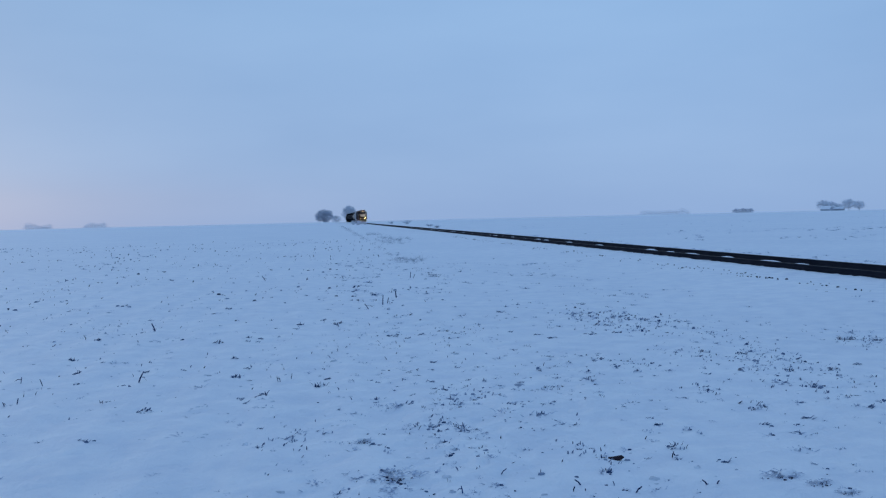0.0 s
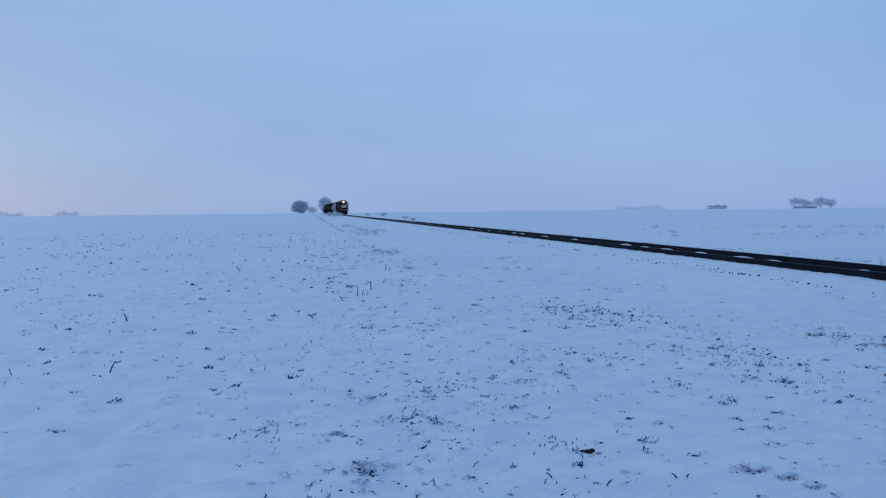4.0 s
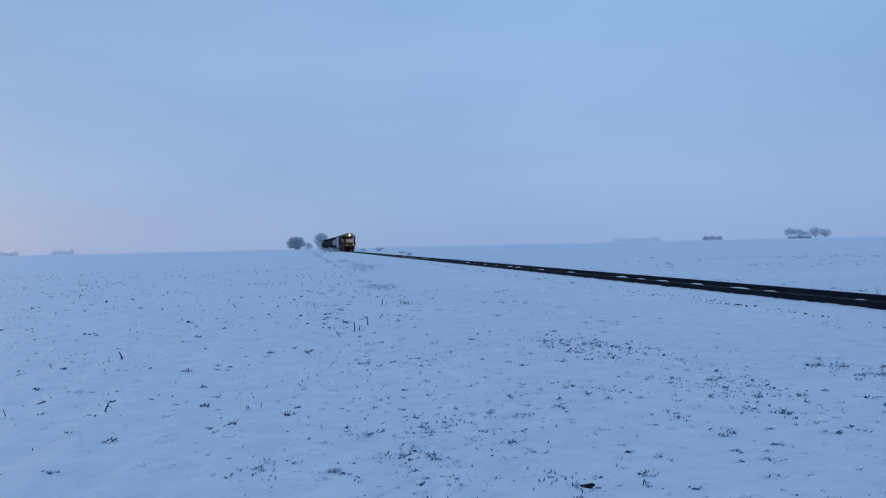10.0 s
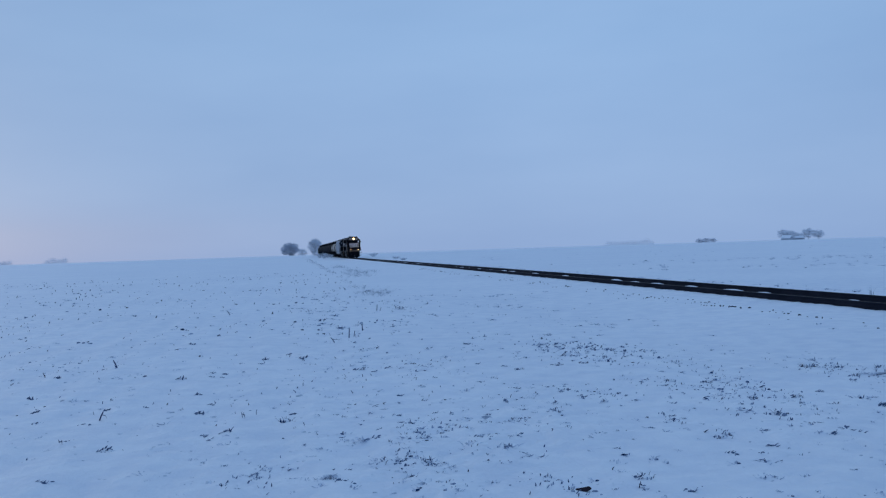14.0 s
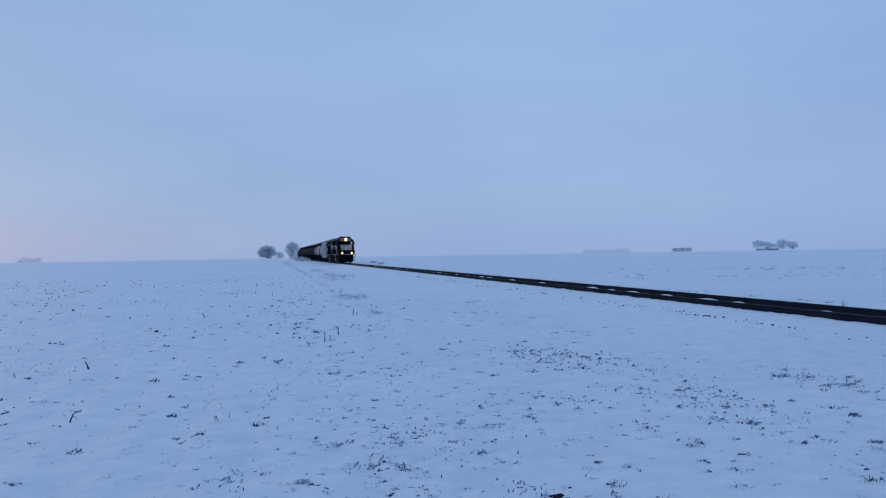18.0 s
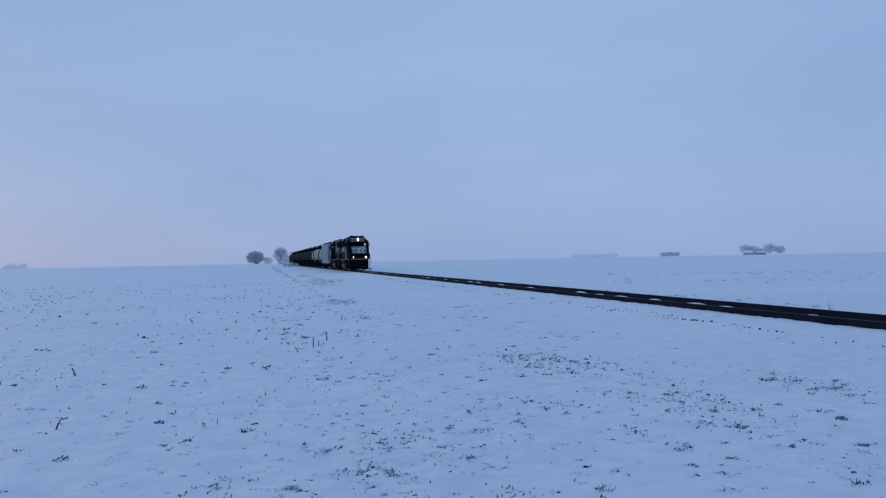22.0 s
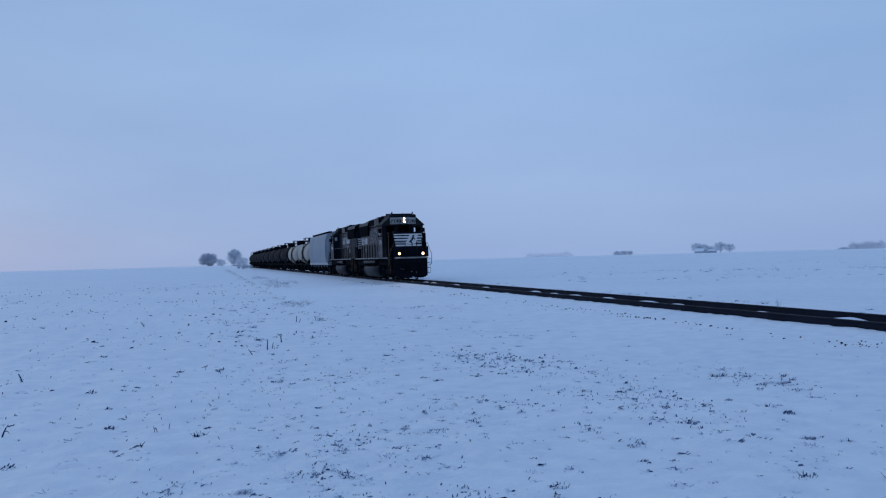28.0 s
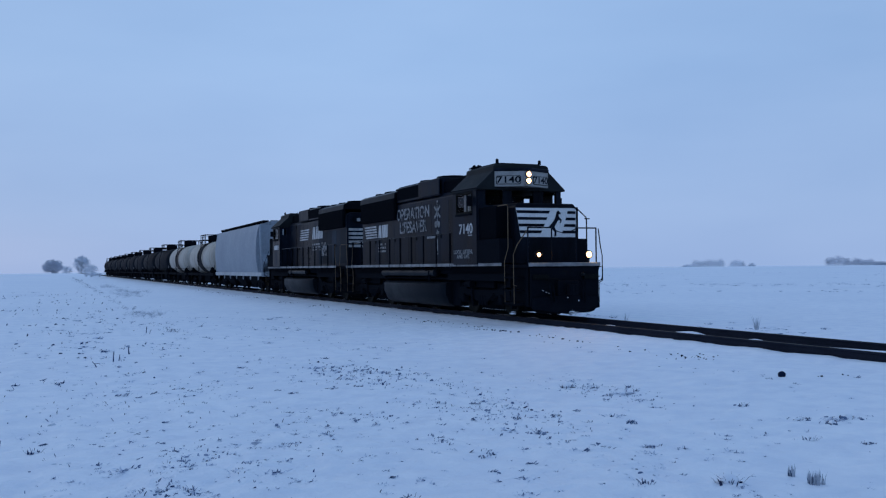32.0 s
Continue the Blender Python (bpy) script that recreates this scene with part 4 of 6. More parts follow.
    for k in range(4):
        z = 2.555 + k * 0.203
        left, cut, right = -0.92 - 0.035 * k, -0.20 + 0.095 * k, 0.55 + 0.06 * k
        part("nose_bar", Shape().extrude([(left, z), (cut, z), (cut + 0.04, z + 0.088), (left - 0.02, z + 0.088)], y - 0.016, y - 0.010), B, loco)
        part("nose_bar", Shape().extrude([(right, z), (1.04, z), (1.04, z + 0.088), (right + 0.03, z + 0.088)], y - 0.016, y - 0.010), B, loco)
    horse_mark(loco, y - 0.011)
    part("nose_lamp_bracket", Shape().tube([(1.02, y, 3.33), (1.06, y - 0.08, 3.32), (0.88, yl(0.2), 3.02), (0.80, yl(0.04), 2.95)], 0.018).tube([(0.80, yl(0.04), 1.6), (0.80, yl(0.04), 2.96)], 0.022).tube([(0.74, yl(0.04), 2.96), (0.90, yl(0.04), 2.96)], 0.02), B, loco)
    for s in (-1, 1):
        yy = yl(0.12)
        house = part("ditch_light_housing", Shape().lathe([(0.0, 0.125), (0.10, 0.125), (0.10, 0.108), (0.05, 0.10)], (s * 0.86, yy, 1.885), (0, -1, 0), 20).box(s * 0.86 - 0.05, s * 0.86 + 0.05, yy - 0.05, yy + 0.02, 1.6, 1.78), U, loco)
        if lead:
            part("reflector_rim", Shape().lathe([(0.0, 0.102 if s > 0 else 0.068), (0.012, 0.099 if s > 0 else 0.065), (0.016, 0.05)], (s * 0.86, yy - 0.102, 1.885), (0, -1, 0), 20), LAMP_RIM, house, "glowing amber reflector rim")
        part("ditch_light", Shape().lathe([(0.0, 0.062 if s > 0 else 0.036), (0.02, 0.056 if s > 0 else 0.032), (0.034, 0.020)], (s * 0.86, yy - 0.105, 1.885), (0, -1, 0), 18), (DITCHLIGHT if s > 0 else DITCHLIGHT_DIM) if lead else GLASS, house, ("lit ditch light" if s > 0 else "lit amber ditch light") if lead else "unlit ditch light", smooth=True)
        part("class_lamp", Shape().lathe([(0, 0.06), (0.05, 0.06)], (s * 1.1, yl(2.86), 4.16), (0, -1, 0), 10), U, loco)
    return loco


def mark_lead(loco):
    for s, way in ((-1, "left"), (1, "right")):
        lettering("road_number", "7140", 0.32, MARK_WHITE, loco, facing(s * 1.563, yl(3.57), 2.77, way), "white road number", stretch=1.16)
        lettering("slogan", "LOOK, LISTEN,\nAND LIVE", 0.125, SLOGAN_WHITE, loco, facing(s * 1.563, yl(3.80), 1.96, way), "small faded white slogan", stretch=1.25, bold=0.006)
        lettering("hood_lettering", "OPERATION\nLIFESAVER", 0.44, FADED_WHITE, loco, facing(s * 0.962, yl(9.80), 3.38, way), "large peeling white hood lettering", stretch=1.0, bold=0.011)
        crossing_sign_mark(loco, yl(7.32), s * 0.962)
        part("sublettering_bar", Shape().box(s * 1.56, s * 1.565, yl(3.1), yl(3.4), 2.55, 2.59), FADED_WHITE, loco)
        side_stripes(loco, s, yl(14.0), 2.84, 1.6, pitch=0.115, thick=0.07)
        monogram(loco, s, yl(13.86), 2.83, -1, 0.97, 0.54)


def mark_second(loco):
    for s in (-1, 1):
        side_stripes(loco, s, yl(7.1), 3.12, 1.9, 5, 0.2, 0.13, 0.075)
        monogram(loco, s, yl(9.75), 3.12, 1, 1.7, 0.66)
        part("road_number_bar", Shape().box(s * 1.56, s * 1.565, yl(3.2), yl(4.3), 2.68, 2.94), MARK_WHITE, loco)
        for k in range(4):
            part("notice_bar", Shape().box(s * 0.957, s * 0.963, yl(11.6 + 0.25 * k), yl(11.8 + 0.25 * k), 2.2, 2.9), FADED_WHITE, loco)


# ---- covered hopper wagon ----
CAR_GEAR = {"wheel": wheelset_mesh(0.457)}


def build_hopper():
    car = tagged(new("covered_hopper_wagon"), "light grey curved-side covered hopper wagon behind the locomotives", "freight wagon", "wagons of the train")
    L = 9.65
    sec = []
    for k in range(15):
        a = radians(-62 + k * 124 / 14)
        sec.append((1.36 + 0.27 * (math.cos(a) - math.cos(radians(62))) / (1 - math.cos(radians(62))), 2.78 + 1.72 * math.sin(a) / math.sin(radians(62))))
    ring = [(-x, z) for x, z in sec] + [(x, z) for x, z in reversed(sec)]
    ring = [(-0.6, 1.06)] + ring[:15] + [(-0.7, 4.70), (0.7, 4.70)] + ring[15:] + [(0.6, 1.06)]
    part("body_shell", Shape().loft([[(x, -8.15, z) for x, z in ring], [(x, 8.15, z) for x, z in ring]]), HOPPER_GREY, car, "smooth light grey curved body", smooth=True)
    for s in (-1, 1):
        # end slope sheet and end frame
        part("slope_sheet", Shape().loft([[(-1.3, s * 8.15, 1.3), (1.3, s * 8.15, 1.3), (1.3, s * 8.15, 2.6), (-1.3, s * 8.15, 2.6)], [(-1.3, s * 9.1, 1.9), (1.3, s * 9.1, 1.9), (1.3, s * 9.1, 2.05), (-1.3, s * 9.1, 2.05)]]), HOPPER_GREY, car)
        part("end_wall", Shape().box(-1.4, 1.4, s * 8.16, s * 8.24, 1.3, 4.45), HOPPER_GREY, car, bevel=0.02)
        for x in (-1.38, 1.38):
            part("corner_post", Shape().loft([[(x - 0.05, s * 8.9, 1.1), (x + 0.05, s * 8.9, 1.1), (x + 0.05, s * 9.05, 1.1), (x - 0.05, s * 9.05, 1.1)], [(x - 0.05, s * 8.3, 4.5), (x + 0.05, s * 8.3, 4.5), (x + 0.05, s * 8.45, 4.5), (x - 0.05, s * 8.45, 4.5)]]), HOPPER_GREY, car)
            for k in range(8):
                part("ladder_rung", Shape().tube([(x, s * (8.95 - 0.065 * k), 1.3 + k * 0.4), (x * 0.68, s * (8.95 - 0.065 * k), 1.3 + k * 0.4)], 0.016), HOPPER_GREY, car)
            part("ladder_stile", Shape().tube([(x * 0.68, s * 8.95, 1.1), (x * 0.68, s * 8.4, 4.5)], 0.018), HOPPER_GREY, car)
        part("end_sill", Shape().box(-1.42, 1.42, s * 9.0, s * 9.2, 1.02, 1.30), HOPPER_GREY, car, bevel=0.02)
        part("end_platform", Shape().box(-1.3, 1.3, s * 8.3, s * 9.1, 1.26, 1.30), UNDER_BLACK, car)
        part("roof_end_rail", Shape().tube([(-0.7, s * 8.3, 4.5), (-0.7, s * 8.5, 4.75), (0.7, s * 8.5, 4.75), (0.7, s * 8.3, 4.5)], 0.02), UNDER_BLACK, car)
        part("side_sill", Shape().box(s * 1.37, s * 1.47, -9.0, 9.0, 1.05, 1.30), HOPPER_PALE, car, "pale scuffed side sill", bevel=0.02)
        part("roof_seam", Shape().tube([(s * 1.30, -8.15, 4.43), (s * 1.30, 8.15, 4.43)], 0.03), HOPPER_GREY, car)
        for k in range(7):
            y = -7.8 + k * 2.6
            part("sill_bracket", Shape().extrude([(y - 0.09, 1.05), (y + 0.09, 1.05), (y + 0.02, 0.80), (y - 0.02, 0.80)], s * 1.35, s * 1.42, "x"), HOPPER_GREY, car)
        coupler(car, s * L, s)
        truck(car, s * 7.0, 1.78, 0.457, False, CAR_GEAR)
        part("walkway", Shape().box(s * 0.78, s * 1.14, -8.3, 8.3, 4.69, 4.78), UNDER_BLACK, car, "dark roof walkway grating")
        for k in range(9):
            part("walkway_bracket", Shape().box(s * 0.76, s * 1.10, -8.0 + k * 2.0, -7.94 + k * 2.0, 4.50, 4.69), UNDER_BLACK, car)
    part("centre_sill", Shape().box(-0.22, 0.22, -9.3, 9.3, 0.75, 1.08), UNDER_BLACK, car)
    # dark box added for the shading under the bays
    part("brake_rigging", Shape().box(-0.5, 0.5, -5.3, 5.3, 0.20, 0.78), UNDER_BLACK, car, bevel=0.03)
    for k in range(3):
        y = -4.4 + 4.4 * k
        part("hopper_bay", Shape().loft([[(-1.3, y - 2.1, 1.08), (1.3, y - 2.1, 1.08), (1.3, y + 2.1, 1.08), (-1.3, y + 2.1, 1.08)], [(-0.75, y - 0.9, 0.34), (0.75, y - 0.9, 0.34), (0.75, y + 0.9, 0.34), (-0.75, y + 0.9, 0.34)]]), UNDER_BLACK, car)
        part("outlet_gate", Shape().box(-0.7, 0.7, y - 0.5, y + 0.5, 0.26, 0.36), UNDER_BLACK, car)
    for k in range(5):
        part("roof_hatch", Shape().box(-0.38, 0.38, -7.4 + k * 3.1, -5.0 + k * 3.1, 4.68, 4.80), HOPPER_GREY, car, bevel=0.02)
    return car


# ---- tank wagons ----
TANK_HALF, TANK_R, TANK_Z = 8.5, 1.50, 2.62


def build_tank(name, label, shell, band=None, band_label=""):
    car = tagged(new(name), label, "tank wagon", "wagons of the train")
    prof = [(-7.55, 0.02), (-7.52, 0.45), (-7.40, 0.88), (-7.18, 1.22), (-6.92, 1.42), (-6.65, TANK_R)]
    prof = prof + [(-s, r) for s, r in reversed(prof)]
    part("tank_shell", Shape().lathe(prof, (0, 0, TANK_Z), (0, 1, 0), 40), shell, car, "cylindrical tank with domed ends", smooth=True)
    for y in (-6.6, -3.3, 3.3, 6.6):
        part("weld_ring", Shape().lathe([(-0.03, TANK_R), (-0.02, TANK_R + 0.008), (0.02, TANK_R + 0.008), (0.03, TANK_R)], (0, y, TANK_Z), (0, 1, 0), 40), shell, car)
    if band:
        part("centre_band", Shape().lathe([(-1.35, TANK_R), (-1.33, TANK_R + 0.010), (1.33, TANK_R + 0.010), (1.35, TANK_R)], (0, 0, TANK_Z), (0, 1, 0), 40), band, car, band_label, smooth=True)
    part("manway_dome", Shape().lathe([(0, 0.66), (0.58, 0.66), (0.66, 0.60), (0.70, 0.2)], (0, 0, TANK_Z + TANK_R - 0.06), (0, 0, 1), 18), UNDER_BLACK, car, "dark manway housing", smooth=True)
    part("relief_valve", Shape().lathe([(0, 0.14), (0.28, 0.14), (0.30, 0.10)], (0.3, 0.85, TANK_Z + TANK_R - 0.05), (0, 0, 1), 10), UNDER_BLACK, car)
    zp = TANK_Z + TANK_R + 0.12
    for s in (-1, 1):
        part("platform_deck", Shape().box(s * 0.52, s * 1.15, -1.5, 1.5, zp, zp + 0.04), UNDER_BLACK, car, "dark platform grating")
        for y in (-1.45, -0.5, 0.5, 1.45):
            part("platform_post", Shape().tube([(s * 1.12, y, zp - 0.45), (s * 1.12, y, zp + 0.50)], 0.032), UNDER_BLACK, car)
        part("platform_rail", Shape().tube([(s * 1.12, -1.47, zp + 0.50), (s * 1.12, 1.47, zp + 0.50)], 0.042).tube([(s * 1.12, -1.47, zp + 0.30), (s * 1.12, 1.47, zp + 0.30)], 0.022), UNDER_BLACK, car)
        part("side_ladder", Shape().tube([(s * 1.53, -0.22, 1.0), (s * 1.56, -0.22, 2.9), (s * 1.14, -0.22, zp + 0.1)], 0.02).tube([(s * 1.53, 0.22, 1.0), (s * 1.56, 0.22, 2.9), (s * 1.14, 0.22, zp + 0.1)], 0.02), UNDER_BLACK, car)
        for k in range(6):
            part("ladder_rung", Shape().tube([(s * 1.545, -0.22, 1.1 + 0.3 * k), (s * 1.545, 0.22, 1.1 + 0.3 * k)], 0.014, 4), UNDER_BLACK, car)
        part("side_handrail", Shape().tube([(s * 1.56, -7.2, 1.62), (s * 1.58, -6.8, 1.66), (s * 1.58, 6.8, 1.66), (s * 1.56, 7.2, 1.62)], 0.018), UNDER_BLACK, car)
        part("side_sill", Shape().box(s * 1.22, s * 1.46, -7.85, 7.85, 0.98, 1.22), UNDER_BLACK, car, "dark running board along the tank", bevel=0.015)
        part("end_rail", Shape().tube([(-1.12, s * 1.47, zp + 0.50), (1.12, s * 1.47, zp + 0.50)], 0.032), UNDER_BLACK, car)
        # saddle, stub sill and end platform over each bogie
        part("saddle", Shape().extrude([(-1.42, 0.98), (1.42, 0.98), (1.44, 1.35), (1.25, 1.75), (-1.25, 1.75), (-1.44, 1.35)], s * 5.85 - 0.2, s * 5.85 + 0.2), UNDER_BLACK, car, bevel=0.02)
        part("stub_sill", Shape().box(-0.32, 0.32, s * 4.6, s * 8.05, 0.72, 1.12), UNDER_BLACK, car, bevel=0.015)
        part("end_sill", Shape().box(-1.42, 1.42, s * 7.75, s * 7.95, 0.98, 1.16), UNDER_BLACK, car, bevel=0.015)
        part("end_deck", Shape().box(-1.4, 1.4, s * 6.1, s * 7.8, 1.06, 1.10), UNDER_BLACK, car)
        for x in (-1.36, 1.36):
            part("end_step", Shape().tube([(x, s * 7.6, 1.0), (x, s * 7.6, 0.45), (x, s * 7.2, 0.45), (x, s * 7.2, 1.0)], 0.02), UNDER_BLACK, car)
            part("end_post", Shape().tube([(x, s * 7.85, 1.1), (x, s * 7.85, 1.9)], 0.02), UNDER_BLACK, car)
        coupler(car, s * TANK_HALF, s)
        truck(car, s * 5.85, 1.78, 0.457, False, CAR_GEAR)
    part("underbody_rigging", Shape().box(-0.75, 0.75, -4.5, 4.5, 0.42, 0.98).box(-1.05, 1.05, -3.6, -2.4, 0.50, 1.1).box(-1.05, 1.05, 1.8, 3.4, 0.45, 1.1), UNDER_BLACK, car, "dark brake gear below the tank", bevel=0.03)
    part("bottom_outlet", Shape().lathe([(0.0, 0.2), (0.5, 0.2), (0.6, 0.26)], (0, 0, 0.62), (0, 0, 1), 12), UNDER_BLACK, car)
    part("brake_cylinder", Shape().lathe([(0, 0.16), (0.7, 0.16)], (-0.5, 3.6, 0.86), (0, 1, 0), 10).box(-0.9, -0.4, 3.5, 4.4, 0.98, 1.12), UNDER_BLACK, car)
    part("placard", Shape().box(-1.56, -1.54, 6.9, 7.2, 1.7, 2.0), BLIND, car)
    return car


lead = build_loco("locomotive", "black diesel locomotive with lit headlights and white nose panel", True)
mark_lead(lead)
second = build_loco("locomotive", "black diesel locomotive running backwards behind the leading one", False)
mark_second(second)
hopper = build_hopper()
TRAIN = [(lead, 8.375, 0), (second, 26.125, 180), (hopper, 44.65, 0)]
at = 54.3 + TANK_HALF
TRAIN.append((build_tank("tank_wagon", "cream-white tank wagon with a dark stained centre band", TANK_WHITE, BAND_DARK, "dark spilled residue band"), at, 0))
TRAIN.append((build_tank("tank_wagon", "cream-white tank wagon with a brown stained centre band", TANK_WHITE, BAND_BROWN, "brown spilled residue band"), at + 17.0, 0))
for i in range(9):
    made = len(WHEELSETS)
    if i == 0:
        black = car = build_tank("tank_wagon", "black tank wagon with a railed top platform", TANK_BLACK)
        own = [w for w in WHEELSETS if w[2] == black]
    else:
        car = copy_thing(black, Matrix())
        sets = [o for o in car.children if o.name.startswith("wheelset")]
        for o, (_, r, _, place) in zip(sets, own):
            WHEELSETS.append((o, r, car, place))
    TRAIN.append((car, at + 17.0 * (2 + i), 0))


# ---- vegetation in the snow ----
def blade(sh, base, tip, w, bend=0.0):
    """A thin two-sided leaf or stem with a little body."""
    b, t = Vector(base), Vector(tip)
    d = (t - b)
    side = d.cross(Vector((0.3, 0.5, 1))).normalized() * w
    if side.length < 1e-6:
        side = Vector((w, 0, 0))
    up = side.cross(d).normalized() * w * 0.6
    mid = b + d * 0.55 + Vector((0, 0, bend))
    sh.add([b - side, b + side, b + up, mid - side * 0.8, mid + side * 0.8, mid + up * 0.8, t],
           ((0, 1, 4, 3), (1, 2, 5, 4), (2, 0, 3, 5), (3, 4, 6), (4, 5, 6), (5, 3, 6)))


def litter(sh, rng, x, y, s, n, big=None):
    """A pinch of flattened husks and soil showing through the snow; far off only the larger tussocks are built."""
    z = land(x, y)
    if big is None:
        big = max(1.0, (math.hypot(x, y) / 9.0) ** 0.40)
    s *= big
    for _ in range(n):
        a, d = rng.uniform(0, math.tau), rng.uniform(0, s)
        px, py = x + d * math.cos(a), y + d * math.sin(a)
        b = rng.gauss(0.2, 0.7)
        ln = rng.uniform(0.012, 0.042) * big
        blade(sh, (px, py, z + 0.001), (px + ln * math.cos(b), py + ln * math.sin(b), z + rng.uniform(0.0, 0.02) * big), rng.uniform(0.004, 0.010) * big, rng.uniform(0.0, 0.012) * big)


def stub(sh, rng, x, y, h):
    """A short dark stalk end, slanted across the row."""
    z = land(x, y)
    t = rng.gauss(0.5, 0.8)
    blade(sh, (x, y, z - 0.006), (x + h * math.sin(t), y + h * rng.uniform(-0.3, 0.3), z + h * abs(math.cos(t)) + 0.004), h * rng.uniform(0.18, 0.30))


def stalk(sh, rng, x, y, h, l, a):
    z = land(x, y)
    tip = Vector((x + h * l * math.cos(a), y + h * l * math.sin(a), z + h))
    r = rng.uniform(0.003, 0.006) if h < 0.09 else rng.uniform(0.008, 0.011) if h < 0.13 else rng.uniform(0.012, 0.015)
    sh.tube([(x, y, z - 0.02), tip * 0.5 + Vector((x, y, z)) * 0.5, tip], r, 5, r * 0.7)
    if rng.random() < 0.25:
        b = rng.uniform(0, math.tau)
        ln = min(0.12, h)
        blade(sh, tip * 0.6 + Vector((x, y, z)) * 0.4, (x + ln * math.cos(b), y + ln * math.sin(b), z + 0.02), 0.010, 0.2 * ln)


def fleck(sh, rng, x, y, w, tall=0.28):
    """A small drawn-out lump of soil or husk, lying across the row, half sunk in the snow."""
    z = land(x, y)
    t = rng.gauss(0.15, 0.5)
    c, q = math.cos(t), math.sin(t)
    h = w * tall * rng.uniform(0.7, 1.3)
    ring = []
    for k in range(7):
        a = k * math.tau / 7 + rng.uniform(-0.3, 0.3)
        u, v = w * 0.5 * rng.uniform(0.75, 1.1) * math.cos(a), w * 0.32 * rng.uniform(0.7, 1.2) * math.sin(a)
        ring.append((u * c - v * q, u * q + v * c))
    m = rng.uniform(-0.25, 0.25) * w
    sh.add([(x + u, y + v, z - 0.012) for u, v in ring] + [(x + u * 0.72, y + v * 0.72, z + h * rng.uniform(0.45, 0.9)) for u, v in ring] + [(x + m * c, y + m * q, z + h)],
           [(k, (k + 1) % 7, 7 + (k + 1) % 7, 7 + k) for k in range(7)] + [(7 + k, 7 + (k + 1) % 7, 14) for k in range(7)])


def wisp(sh, rng, x, y, w):
    """A bent leaf or husk lying on the snow, one end lifted."""
    z = land(x, y)
    w *= 0.82 if y < 10 else 1.0
    u, t = w * 0.44, rng.gauss(0.5, 0.4)
    dx, dy, dz = u * math.cos(t * 0.6), u * rng.uniform(-0.5, 0.5), u * abs(math.sin(t)) * 0.7
    blade(sh, (x - dx, y - dy, z - 0.002), (x + dx, y + dy, z + 2 * dz + 0.004), w * rng.uniform(0.17, 0.28), w * rng.uniform(-0.02, 0.10))


def tuft(sh, rng, x, y, h, spread, n, lean=(0.3, 1.8)):
    z = land(x, y)
    for _ in range(n):
        a, d = rng.uniform(0, math.tau), spread * rng.random()
        bx, by = x + d * math.cos(a), y + d * math.sin(a)
        l = rng.uniform(*lean)
        hh = h * rng.uniform(0.35, 1.0)
        blade(sh, (bx, by, z - 0.01), (bx + hh * l * math.cos(a), by + hh * l * math.sin(a), z + hh), rng.uniform(0.0025, 0.005), 0.01)


def tussock(blades, frost, rng, x, y, s, dark=1.0):
    """Grass bent under snow: frosted blades all round, and mostly some dark flecks and a blade on one side."""
    z = land(x, y)
    for _ in range(rng.randint(7, 13)):
        a, d = rng.uniform(0, math.tau), s * abs(rng.gauss(0, 0.85))
        bx, by = x + d * math.cos(a), y + d * math.sin(a) * 1.3
        ln = s * rng.uniform(0.4, 1.1)
        t = a + rng.gauss(0, 0.7)
        blade(frost, (bx, by, z - 0.003), (bx + ln * math.cos(t), by + ln * math.sin(t), z + ln * rng.uniform(0.05, 0.5)), rng.uniform(0.08, 0.18) * s, 0.08 * ln)
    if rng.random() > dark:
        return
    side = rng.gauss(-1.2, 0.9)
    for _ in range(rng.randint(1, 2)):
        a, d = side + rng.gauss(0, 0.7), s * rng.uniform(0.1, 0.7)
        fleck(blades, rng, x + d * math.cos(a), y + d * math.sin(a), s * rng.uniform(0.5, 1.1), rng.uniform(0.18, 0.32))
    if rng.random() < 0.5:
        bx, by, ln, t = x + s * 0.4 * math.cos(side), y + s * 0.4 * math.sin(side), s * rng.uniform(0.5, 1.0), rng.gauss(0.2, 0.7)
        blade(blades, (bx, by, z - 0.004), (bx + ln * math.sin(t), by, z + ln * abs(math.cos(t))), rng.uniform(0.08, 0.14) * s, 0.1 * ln)


